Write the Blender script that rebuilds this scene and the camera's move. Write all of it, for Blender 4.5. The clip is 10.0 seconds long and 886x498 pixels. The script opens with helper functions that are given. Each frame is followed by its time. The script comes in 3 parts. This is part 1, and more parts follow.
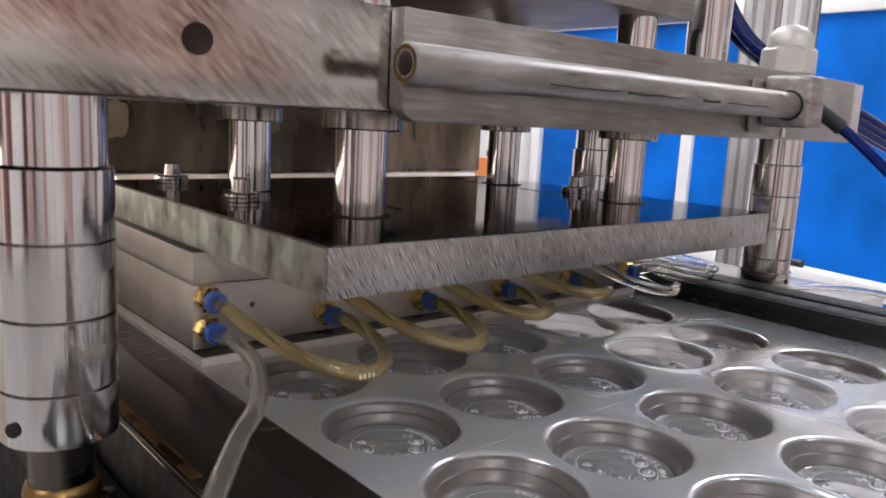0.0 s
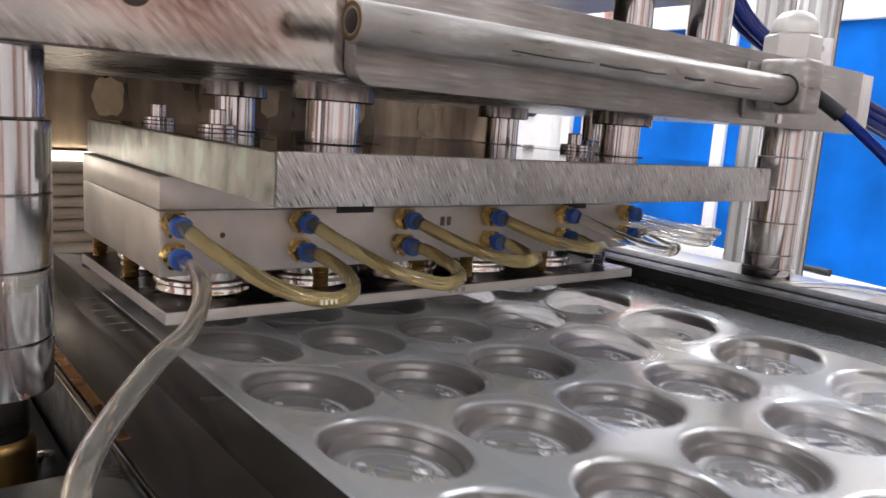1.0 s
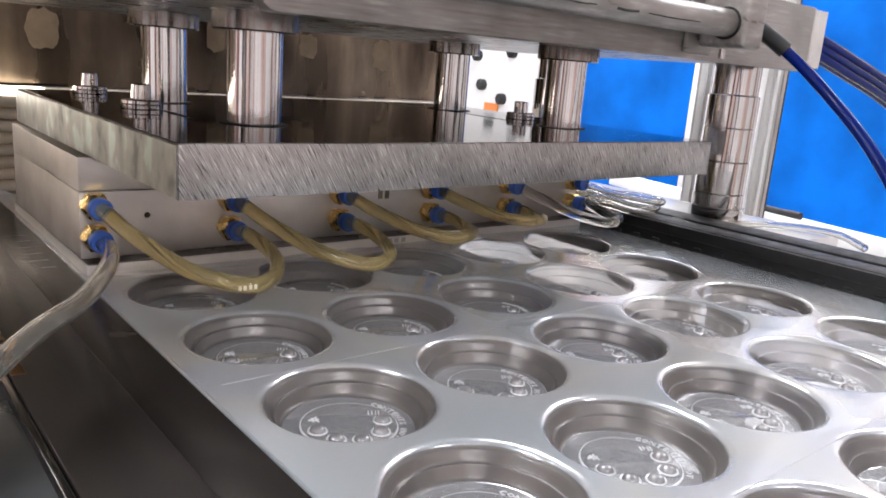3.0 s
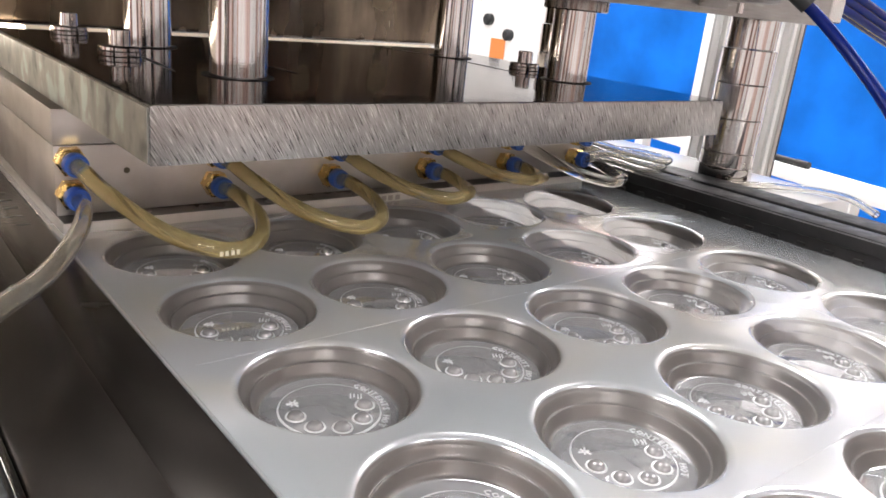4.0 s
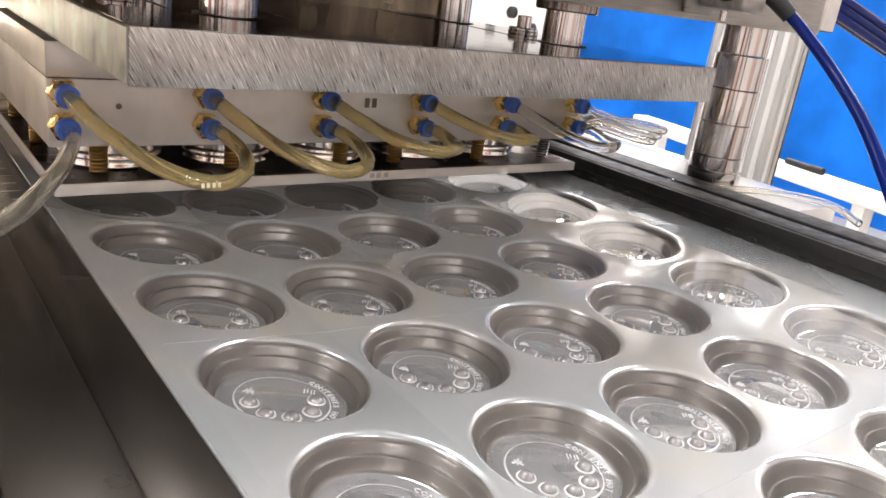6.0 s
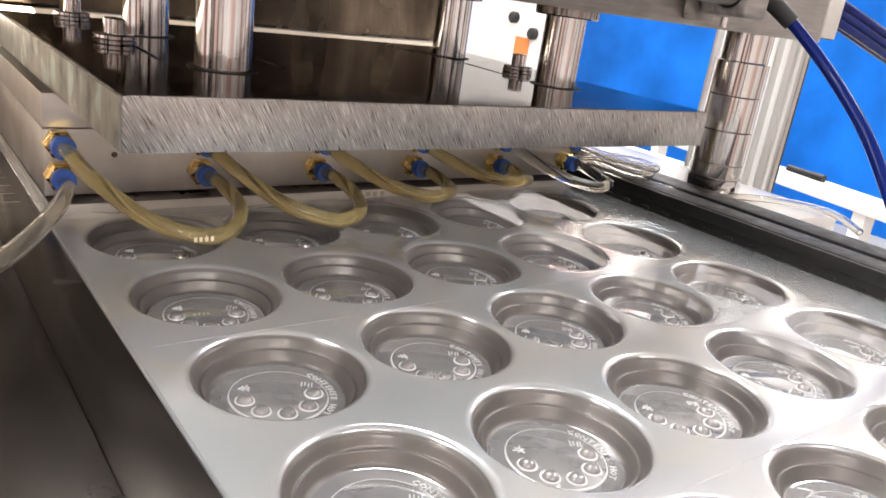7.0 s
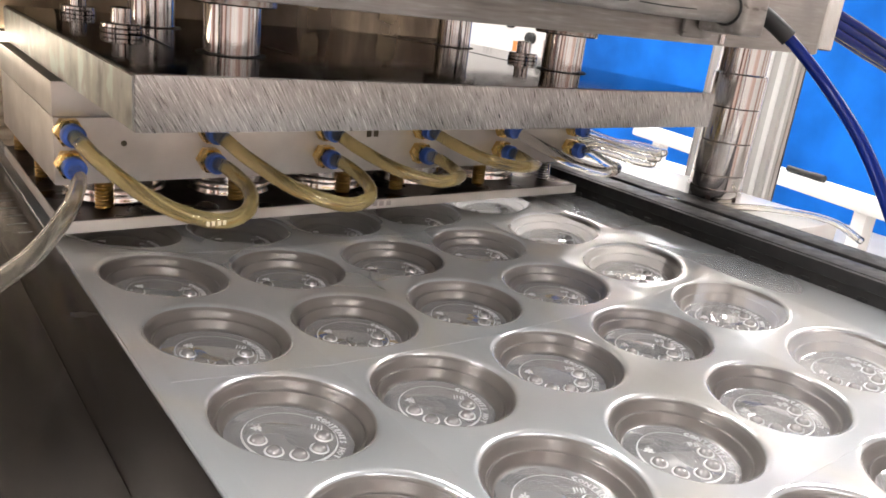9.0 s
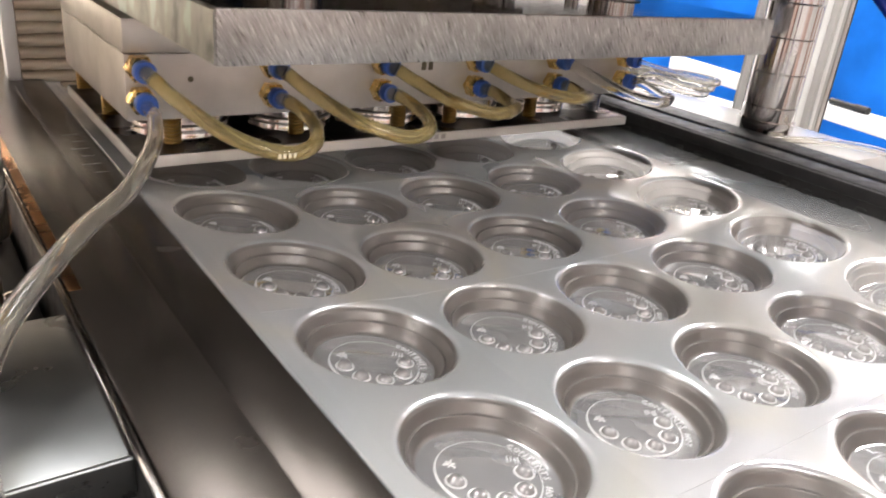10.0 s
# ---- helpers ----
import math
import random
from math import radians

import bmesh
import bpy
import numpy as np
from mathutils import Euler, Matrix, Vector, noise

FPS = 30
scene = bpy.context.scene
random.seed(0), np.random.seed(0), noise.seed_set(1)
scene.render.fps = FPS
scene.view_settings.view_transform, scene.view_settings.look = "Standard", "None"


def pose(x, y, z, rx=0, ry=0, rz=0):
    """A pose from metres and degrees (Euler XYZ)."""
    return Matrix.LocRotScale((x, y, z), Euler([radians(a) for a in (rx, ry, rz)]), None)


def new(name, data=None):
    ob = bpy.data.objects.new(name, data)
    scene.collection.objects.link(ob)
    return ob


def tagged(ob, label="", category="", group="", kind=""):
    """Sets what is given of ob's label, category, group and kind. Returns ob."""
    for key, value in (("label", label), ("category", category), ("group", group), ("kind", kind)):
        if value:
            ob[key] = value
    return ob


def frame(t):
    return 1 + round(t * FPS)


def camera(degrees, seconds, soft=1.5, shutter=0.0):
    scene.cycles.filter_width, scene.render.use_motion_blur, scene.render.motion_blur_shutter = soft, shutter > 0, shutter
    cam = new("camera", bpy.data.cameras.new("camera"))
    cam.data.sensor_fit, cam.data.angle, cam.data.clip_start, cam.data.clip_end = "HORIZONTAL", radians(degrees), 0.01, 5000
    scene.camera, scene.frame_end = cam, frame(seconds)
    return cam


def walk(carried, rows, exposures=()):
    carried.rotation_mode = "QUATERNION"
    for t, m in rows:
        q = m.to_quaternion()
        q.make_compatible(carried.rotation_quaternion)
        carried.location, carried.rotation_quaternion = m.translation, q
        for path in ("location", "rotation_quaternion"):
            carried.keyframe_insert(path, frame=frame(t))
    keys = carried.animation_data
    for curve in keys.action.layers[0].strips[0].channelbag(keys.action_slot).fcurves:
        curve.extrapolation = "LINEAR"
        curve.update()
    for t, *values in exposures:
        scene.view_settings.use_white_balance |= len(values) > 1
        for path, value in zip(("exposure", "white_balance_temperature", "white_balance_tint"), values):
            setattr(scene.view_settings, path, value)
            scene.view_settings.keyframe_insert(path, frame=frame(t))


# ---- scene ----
import random
cam = camera(60.16, 10.0, soft=1.6, shutter=0.4)
walk(cam, [
    (0.0, pose(-0.2603, -0.4145, 0.2196, 80.32, -3.03, -40.27)),
    (0.5, pose(-0.2363, -0.4269, 0.1978, 80.15, -3.43, -38.45)),
    (1.0, pose(-0.2123, -0.4383, 0.1981, 80.47, -4.09, -37.77)),
    (1.5, pose(-0.2049, -0.4491, 0.1976, 80.83, -4.43, -37.73)),
    (2.0, pose(-0.2015, -0.4538, 0.1937, 80.39, -4.66, -37.99)),
    (2.5, pose(-0.1884, -0.4623, 0.1927, 79.01, -4.42, -38.53)),
    (3.0, pose(-0.1709, -0.4610, 0.1936, 76.37, -4.40, -38.91)),
    (4.5, pose(-0.1349, -0.4309, 0.2153, 70.33, -6.03, -38.14)),
    (5.0, pose(-0.1287, -0.4658, 0.2162, 70.20, -6.78, -37.32)),
    (5.5, pose(-0.1325, -0.4765, 0.2198, 70.43, -7.17, -36.69)),
    (7.0, pose(-0.1243, -0.4729, 0.2204, 70.96, -7.82, -36.18)),
    (7.5, pose(-0.1273, -0.4721, 0.2255, 71.06, -7.75, -36.32)),
    (8.0, pose(-0.1324, -0.4735, 0.2334, 71.32, -7.68, -36.58)),
    (8.5, pose(-0.1323, -0.4738, 0.2346, 71.68, -7.35, -36.64)),
    (9.0, pose(-0.1321, -0.4727, 0.2363, 71.30, -6.72, -36.44)),
    (9.5, pose(-0.1396, -0.4747, 0.2329, 69.97, -6.11, -35.84)),
    (10.0, pose(-0.1648, -0.4696, 0.2352, 66.57, -5.50, -34.65)),
], [(0.0, -0.80, 6130, 13), (1.0, -0.46, 6130, 11), (2.0, -0.44, 6100, 10), (3.0, -0.28, 6080, 11), (4.5, -0.08, 6550, 10), (10.0, -0.06, 6650, 10)])

# ---- world and light: an exhibition hall under added, unseen ceiling panels ----
world = bpy.data.worlds.new("hall_air")
scene.world = world
world.use_nodes = True
world.node_tree.nodes["Background"].inputs["Color"].default_value = (1.0, 0.97, 0.94, 1)
world.node_tree.nodes["Background"].inputs["Strength"].default_value = 0.25


# ---- materials ----
def mat(name, color, rough=0.5, metal=0.0, noise_scale=0.0, vary=0.1, bump=0.0, bump_scale=200.0,
        stretch=(1, 1, 1), emit=None, strength=0.0, trans=0.0, coat=0.0, ior=1.45, rough_vary=0.0, aniso=0.0, turn=(0, 0, 0)):
    m = bpy.data.materials.new(name)
    m.use_nodes = True
    nt = m.node_tree
    b = nt.nodes["Principled BSDF"]
    b.inputs["Base Color"].default_value = (*color, 1)
    b.inputs["Roughness"].default_value = rough
    b.inputs["Metallic"].default_value = metal
    b.inputs["IOR"].default_value = ior
    b.inputs["Transmission Weight"].default_value = trans
    b.inputs["Coat Weight"].default_value = coat
    b.inputs["Anisotropic"].default_value = aniso
    if emit:
        b.inputs["Emission Color"].default_value = (*emit, 1)
        b.inputs["Emission Strength"].default_value = strength
    if noise_scale or bump:
        tc = nt.nodes.new("ShaderNodeTexCoord")
        mp = nt.nodes.new("ShaderNodeMapping")
        mp.inputs["Scale"].default_value = stretch
        mp.inputs["Rotation"].default_value = [radians(a) for a in turn]
        nt.links.new(tc.outputs["Object"], mp.inputs["Vector"])
    if noise_scale:
        n = nt.nodes.new("ShaderNodeTexNoise")
        n.inputs["Scale"].default_value = noise_scale
        n.inputs["Detail"].default_value = 6
        nt.links.new(tc.outputs["Object"], n.inputs["Vector"])
        r = nt.nodes.new("ShaderNodeMapRange")
        r.inputs["From Min"].default_value, r.inputs["From Max"].default_value = 0.3, 0.7
        r.inputs["To Min"].default_value, r.inputs["To Max"].default_value = 1 - vary, 1 + vary
        nt.links.new(n.outputs["Fac"], r.inputs["Value"])
        mx = nt.nodes.new("ShaderNodeMix")
        mx.data_type, mx.blend_type = "RGBA", "MULTIPLY"
        mx.inputs["Factor"].default_value = 1
        mx.inputs["A"].default_value = (*color, 1)
        nt.links.new(r.outputs["Result"], mx.inputs["B"])
        nt.links.new(mx.outputs["Result"], b.inputs["Base Color"])
        if rough_vary:
            r2 = nt.nodes.new("ShaderNodeMapRange")
            r2.inputs["From Min"].default_value, r2.inputs["From Max"].default_value = 0.3, 0.7
            r2.inputs["To Min"].default_value, r2.inputs["To Max"].default_value = max(0.02, rough - rough_vary), rough + rough_vary
            n2 = nt.nodes.new("ShaderNodeTexNoise")
            n2.inputs["Scale"].default_value = noise_scale * 2.3
            n2.inputs["Detail"].default_value = 8
            nt.links.new(tc.outputs["Object"], n2.inputs["Vector"])
            nt.links.new(n2.outputs["Fac"], r2.inputs["Value"])
            nt.links.new(r2.outputs["Result"], b.inputs["Roughness"])
    if bump:
        n3 = nt.nodes.new("ShaderNodeTexNoise")
        n3.inputs["Scale"].default_value = bump_scale
        n3.inputs["Detail"].default_value = 4
        nt.links.new(mp.outputs["Vector"], n3.inputs["Vector"])
        bp = nt.nodes.new("ShaderNodeBump")
        bp.inputs["Strength"].default_value = bump
        bp.inputs["Distance"].default_value = 0.001
        nt.links.new(n3.outputs["Fac"], bp.inputs["Height"])
        nt.links.new(bp.outputs["Normal"], b.inputs["Normal"])
    return m


STEEL = mat("polished_steel", (0.62, 0.60, 0.58), 0.10, 1.0, 14, 0.08, rough_vary=0.04)
CHROME = mat("ground_chrome", (0.56, 0.545, 0.535), 0.09, 1.0, 20, 0.05, bump=0.02, bump_scale=60, stretch=(1, 1, 30))
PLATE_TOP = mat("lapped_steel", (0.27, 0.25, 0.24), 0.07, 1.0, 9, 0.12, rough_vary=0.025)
MILLED = mat("milled_aluminium", (0.52, 0.495, 0.46), 0.42, 0.62, 18, 0.16, bump=0.05, bump_scale=120, stretch=(1, 8, 8), rough_vary=0.08)
ALU = mat("anodised_aluminium", (0.43, 0.40, 0.375), 0.50, 0.75, 40, 0.06, bump=0.05, bump_scale=500, rough_vary=0.06)
EDGE = mat("bright_aluminium", (0.66, 0.64, 0.60), 0.45, 0.30, 30, 0.06, bump=0.05, bump_scale=90, stretch=(1, 10, 10), rough_vary=0.06)
BUSH = mat("dark_bush_steel", (0.27, 0.25, 0.235), 0.16, 1.0, 20, 0.15, rough_vary=0.05)
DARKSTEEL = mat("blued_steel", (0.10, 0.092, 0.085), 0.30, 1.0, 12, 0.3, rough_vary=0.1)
BLACK = mat("black_rail", (0.009, 0.0085, 0.0085), 0.52, 0.0, 30, 0.35, bump=0.02, bump_scale=150, rough_vary=0.12)
RAILTOP = mat("worn_rail", (0.058, 0.050, 0.044), 0.26, 0.70, 5, 0.16, bump=0.07, bump_scale=90, stretch=(24, 0.6, 1), rough_vary=0.025)
# copper tint that imitates the tube light's orange reflection
WARMGLINT = mat("warm_reflection", (0.62, 0.34, 0.17), 0.28, 1.0, 12, 0.3, rough_vary=0.08)
TRAY = mat("dull_sheet", (0.13, 0.135, 0.135), 0.32, 0.9, 9, 0.25, rough_vary=0.1)
TARNISH = mat("tarnished_brass", (0.22, 0.14, 0.05), 0.35, 1.0, 50, 0.25)
RUBBER = mat("black_rubber", (0.015, 0.015, 0.015), 0.5)
ORANGE = mat("orange_label", (0.75, 0.24, 0.06), 0.5)
BRASS = mat("brass", (0.84, 0.60, 0.22), 0.26, 1.0, 60, 0.12, rough_vary=0.08)
SPRING = mat("bronze_spring", (0.45, 0.29, 0.10), 0.35, 1.0, 60, 0.2)
BLUE = mat("blue_collar", (0.045, 0.13, 0.52), 0.3)
HOSE = mat("blue_hose", (0.002, 0.012, 0.13), 0.24, ior=1.35)
YTUBE = mat("yellowed_tube", (0.82, 0.70, 0.36), 0.13, trans=0.80, ior=1.25, coat=0.5)
CTUBE = mat("clear_tube", (0.97, 0.95, 0.89), 0.04, trans=0.96, ior=1.25)
RIB = mat("warm_ribs", (0.88, 0.78, 0.64), 0.28, 0.55, 20, 0.1)
TUBELIGHT = mat("tube_light", (0.9, 0.9, 0.9), 0.4, emit=(1.0, 0.86, 0.68), strength=16.0)
# Paler copy of the lid plastic paints bright outlines on the embossing.
EMBOSS = mat("brightened_emboss", (0.80, 0.80, 0.80), 0.25, 0.3, 10, 0.05, coat=0.3, ior=1.5)
# Darker copy of the lid plastic paints the dark centres of the domes.
LENS = mat("darkened_dome", (0.33, 0.32, 0.315), 0.06, 0.45, 10, 0.05, ior=1.5)
BASE = mat("lid_floor_plastic", (0.66, 0.66, 0.67), 0.05, 0.62, 30, 0.06, ior=1.5)
# Dark brown base paints in the darkness seen in the clear lid walls.
CLEAR = mat("darkened_clear_plastic", (0.285, 0.262, 0.243), 0.34, 0.42, 10, 0.05, ior=1.45)
# Noise in the blue paints the soft pale glows on the glossy partition.
BLUEWALL = mat("blue_wall", (0.005, 0.125, 0.52), 0.5, 0.0, 1.6, 0.36, ior=1.2)
WHITE = mat("white_paint", (0.80, 0.79, 0.77), 0.4, 0.0, 8, 0.04)
UPRIGHT = mat("frame_paint", (0.52, 0.51, 0.49), 0.4, 0.0, 8, 0.08)
TABLE = mat("table_enamel", (0.72, 0.71, 0.69), 0.22, 0.0, 8, 0.06, coat=0.3)
CREAM = mat("cream_paint", (0.78, 0.70, 0.58), 0.5, 0.0, 5, 0.06)
CEIL = mat("hall_ceiling", (0.30, 0.29, 0.28), 0.8, 0.0, 1.0, 0.08)
FLOORM = mat("hall_floor", (0.36, 0.35, 0.335), 0.45, 0.0, 2, 0.15)
LAMP = mat("lamp_panel", (0.9, 0.9, 0.9), 0.5, emit=(0.975, 0.965, 0.97), strength=23.0)
HOLE = mat("bore_shadow", (0.03, 0.02, 0.016), 0.5, 0.6)
INK = mat("ink", (0.10, 0.085, 0.05), 0.6)
PALEINK = mat("pale_ink", (0.80, 0.76, 0.58), 0.6)
MARK = mat("scale_mark", (0.30, 0.29, 0.27), 0.5)




def banded(name, stops, scale, stretch, rough, metal, turn=(0, 0, 0), bump=0.0, detail=3.0, rough2=None):
    """A surface whose colour follows a stretched noise: scratches, streaks or upright bands."""
    m = bpy.data.materials.new(name)
    m.use_nodes = True
    nt = m.node_tree
    b = nt.nodes["Principled BSDF"]
    b.inputs["Roughness"].default_value, b.inputs["Metallic"].default_value = rough, metal
    tc, mp, tn, rp = (nt.nodes.new("ShaderNode" + k) for k in ("TexCoord", "Mapping", "TexNoise", "ValToRGB"))
    first = nt.nodes.new("ShaderNodeMapping")
    first.inputs["Rotation"].default_value = [radians(a) for a in turn]
    mp.inputs["Scale"].default_value = stretch
    tn.inputs["Scale"].default_value, tn.inputs["Detail"].default_value = scale, detail
    nt.links.new(tc.outputs["Object"], first.inputs["Vector"])
    nt.links.new(first.outputs["Vector"], mp.inputs["Vector"])
    nt.links.new(mp.outputs["Vector"], tn.inputs["Vector"])
    nt.links.new(tn.outputs["Fac"], rp.inputs["Fac"])
    while len(rp.color_ramp.elements) < len(stops):
        rp.color_ramp.elements.new(0.5)
    for e, (p, c) in zip(rp.color_ramp.elements, stops):
        e.position, e.color = p, (*c, 1)
    big = nt.nodes.new("ShaderNodeTexNoise")
    big.inputs["Scale"].default_value, big.inputs["Detail"].default_value = 12, 4
    nt.links.new(tc.outputs["Object"], big.inputs["Vector"])
    rng = nt.nodes.new("ShaderNodeMapRange")
    rng.inputs["From Min"].default_value, rng.inputs["From Max"].default_value = 0.3, 0.7
    rng.inputs["To Min"].default_value, rng.inputs["To Max"].default_value = 0.72, 1.22
    mx = nt.nodes.new("ShaderNodeMix")
    mx.data_type, mx.blend_type = "RGBA", "MULTIPLY"
    mx.inputs["Factor"].default_value = 1
    nt.links.new(big.outputs["Fac"], rng.inputs["Value"])
    nt.links.new(rp.outputs["Color"], mx.inputs["A"])
    nt.links.new(rng.outputs["Result"], mx.inputs["B"])
    nt.links.new(mx.outputs["Result"], b.inputs["Base Color"])
    if rough2 is not None:
        r2 = nt.nodes.new("ShaderNodeMapRange")
        r2.inputs["From Min"].default_value, r2.inputs["From Max"].default_value = 0.35, 0.65
        r2.inputs["To Min"].default_value, r2.inputs["To Max"].default_value = rough, rough2
        nt.links.new(tn.outputs["Fac"], r2.inputs["Value"])
        nt.links.new(r2.outputs["Result"], b.inputs["Roughness"])
    if bump:
        bp = nt.nodes.new("ShaderNodeBump")
        bp.inputs["Strength"].default_value, bp.inputs["Distance"].default_value = bump, 0.0006
        nt.links.new(tn.outputs["Fac"], bp.inputs["Height"])
        nt.links.new(bp.outputs["Normal"], b.inputs["Normal"])
    return m


# Made-up dark, rose and white bands that put stripes into chrome reflections.
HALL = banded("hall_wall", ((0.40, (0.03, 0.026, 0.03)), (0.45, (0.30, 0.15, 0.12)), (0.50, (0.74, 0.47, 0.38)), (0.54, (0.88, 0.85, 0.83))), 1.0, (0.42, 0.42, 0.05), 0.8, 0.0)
# Paler version, added to brighten what the sheet reflects.
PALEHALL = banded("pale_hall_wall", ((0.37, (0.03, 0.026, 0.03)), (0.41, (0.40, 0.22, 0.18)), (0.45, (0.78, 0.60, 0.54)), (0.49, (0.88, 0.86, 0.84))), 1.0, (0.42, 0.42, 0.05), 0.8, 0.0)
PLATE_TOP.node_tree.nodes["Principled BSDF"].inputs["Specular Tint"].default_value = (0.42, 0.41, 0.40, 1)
BARS = banded("scuffed_bar", ((0.30, (0.235, 0.215, 0.20)), (0.44, (0.295, 0.27, 0.25)), (0.58, (0.33, 0.31, 0.29)), (0.72, (0.43, 0.41, 0.39))), 26, (1, 14, 14), 0.34, 0.8, (0, 0, 0), 0.25, 7.0, 0.52)
TUBES = banded("scuffed_tube", ((0.27, (0.08, 0.07, 0.06)), (0.36, (0.28, 0.26, 0.24)), (0.56, (0.34, 0.32, 0.30)), (0.70, (0.47, 0.45, 0.43))), 30, (0.8, 4, 4), 0.36, 0.75, (0, 0, 0), 0.15, 8.0, 0.55)
SAWN = banded("sawn_aluminium", ((0.32, (0.20, 0.192, 0.185)), (0.46, (0.35, 0.34, 0.325)), (0.58, (0.42, 0.41, 0.395)), (0.70, (0.78, 0.77, 0.75))), 46, (26, 1, 1.5), 0.26, 1.0, (0, 30, 0), 0.7, 5.0, 0.40)
STAINED = banded("stained_aluminium", ((0.34, (0.10, 0.11, 0.105)), (0.44, (0.29, 0.30, 0.285)), (0.54, (0.38, 0.375, 0.355)), (0.62, (0.50, 0.58, 0.55))), 34, (1, 1, 0.7), 0.36, 1.0, (0, 0, 0), 0.1, 5.0, 0.50)
PLATEN = banded("smeared_steel", ((0.32, (0.32, 0.285, 0.25)), (0.46, (0.42, 0.38, 0.345)), (0.60, (0.48, 0.445, 0.41)), (0.72, (0.62, 0.58, 0.535))), 60, (5, 1, 1), 0.10, 1.0, (0, 48, 0), 0.10, 8.0, 0.24)
PET = mat("formed_plastic", (0.80, 0.80, 0.80), 0.21, 0.60, ior=1.5)
for m, body in ((CLEAR, 0.60), (PET, 0.84), (BASE, 0.80)):
    nt = m.node_tree
    see = nt.nodes.new("ShaderNodeBsdfTransparent")
    mixer = nt.nodes.new("ShaderNodeMixShader")
    mixer.inputs[0].default_value = body
    nt.links.new(see.outputs[0], mixer.inputs[1])
    nt.links.new(nt.nodes["Principled BSDF"].outputs[0], mixer.inputs[2])
    nt.links.new(mixer.outputs[0], nt.nodes["Material Output"].inputs["Surface"])
nt = PET.node_tree
where, wave, lift_up = (nt.nodes.new("ShaderNode" + k) for k in ("NewGeometry", "TexNoise", "Bump"))
wave.inputs["Scale"].default_value, wave.inputs["Detail"].default_value = 8.0, 0.0
lift_up.inputs["Strength"].default_value, lift_up.inputs["Distance"].default_value = 1.0, 0.011
nt.links.new(where.outputs["Position"], wave.inputs["Vector"])
nt.links.new(wave.outputs["Fac"], lift_up.inputs["Height"])
# World-fixed tint clouds in the base colour imitate coloured reflections on the sheet.
reflected_tint = nt.nodes.new("ShaderNodeValToRGB")
for p, c in ((0.50, (0.80, 0.81, 0.825)), (0.60, (0.84, 0.825, 0.79))):
    reflected_tint.color_ramp.elements.new(p).color = (*c, 1)
reflected_tint.color_ramp.elements[0].position, reflected_tint.color_ramp.elements[0].color = 0.38, (0.755, 0.79, 0.82, 1)
reflected_tint.color_ramp.elements[3].position, reflected_tint.color_ramp.elements[3].color = 0.70, (0.79, 0.795, 0.83, 1)
nt.links.new(wave.outputs["Fac"], reflected_tint.inputs["Fac"])
nt.links.new(reflected_tint.outputs["Color"], nt.nodes["Principled BSDF"].inputs["Base Color"])
nt.links.new(lift_up.outputs["Normal"], nt.nodes["Principled BSDF"].inputs["Normal"])
PANEL = banded("dark_cabinet", ((0.32, (0.085, 0.062, 0.046)), (0.45, (0.19, 0.145, 0.105)), (0.56, (0.27, 0.21, 0.155)), (0.68, (0.48, 0.38, 0.27))), 9, (1.6, 1, 0.35), 0.22, 0.85, (0, 0, 0), 0.1, 4.0, 0.34)
TAPE = mat("old_tape", (0.34, 0.26, 0.17), 0.5, 0.0, 40, 0.2)

# ---- building helpers ----
ORG = {}


def thing(name, loc, label, category, group="", kind=""):
    ob = new(name)
    ob.empty_display_size = 0.05
    ob.location = loc
    ORG[ob] = Vector(loc)
    return tagged(ob, label, category, group, kind)


def finish(bm, name, material, sharp=35.0):
    bmesh.ops.recalc_face_normals(bm, faces=bm.faces)
    lim = radians(sharp)
    for f in bm.faces:
        f.smooth = True
    for e in bm.edges:
        if len(e.link_faces) == 2 and e.calc_face_angle(0.0) > lim:
            e.smooth = False
    me = bpy.data.meshes.new(name)
    bm.to_mesh(me)
    bm.free()
    me.materials.append(material)
    return me


def part(name, bm, material, parent, label="", sharp=35.0):
    """One mesh under a thing or part; its geometry is given in world coordinates."""
    o = ORG[parent]
    bmesh.ops.translate(bm, verts=bm.verts, vec=-o)
    ob = new(name, finish(bm, name, material, sharp))
    ob.parent = parent
    ORG[ob] = o
    if label:
        ob["label"] = label
    return ob


def solo(name, bm, material, label, category, kind="", group="", sharp=35.0):
    """A thing or piece of the setting that is one mesh; its origin is at the middle of its base."""
    xs = [v.co for v in bm.verts]
    lo = Vector([min(c[i] for c in xs) for i in range(3)])
    hi = Vector([max(c[i] for c in xs) for i in range(3)])
    o = Vector(((lo.x + hi.x) / 2, (lo.y + hi.y) / 2, lo.z))
    bmesh.ops.translate(bm, verts=bm.verts, vec=-o)
    ob = new(name, finish(bm, name, material, sharp))
    ob.location = o
    ORG[ob] = o
    return tagged(ob, label, category, group, kind)


def box(x0, x1, y0, y1, z0, z1, bevel=0.0, bm=None, seg=2):
    own = bmesh.new()
    bmesh.ops.create_cube(own, size=1.0)
    for v in own.verts:
        v.co = Vector(((x0 + x1) / 2 + v.co.x * (x1 - x0), (y0 + y1) / 2 + v.co.y * (y1 - y0), (z0 + z1) / 2 + v.co.z * (z1 - z0)))
    if bevel:
        bmesh.ops.bevel(own, geom=list(own.edges), offset=bevel, segments=seg, affect="EDGES", profile=0.5)
    return merge(bm, own)


def merge(bm, own):
    if bm is None:
        return own
    me = bpy.data.meshes.new("tmp")
    own.to_mesh(me)
    own.free()
    bm.from_mesh(me)
    bpy.data.meshes.remove(me)
    return bm


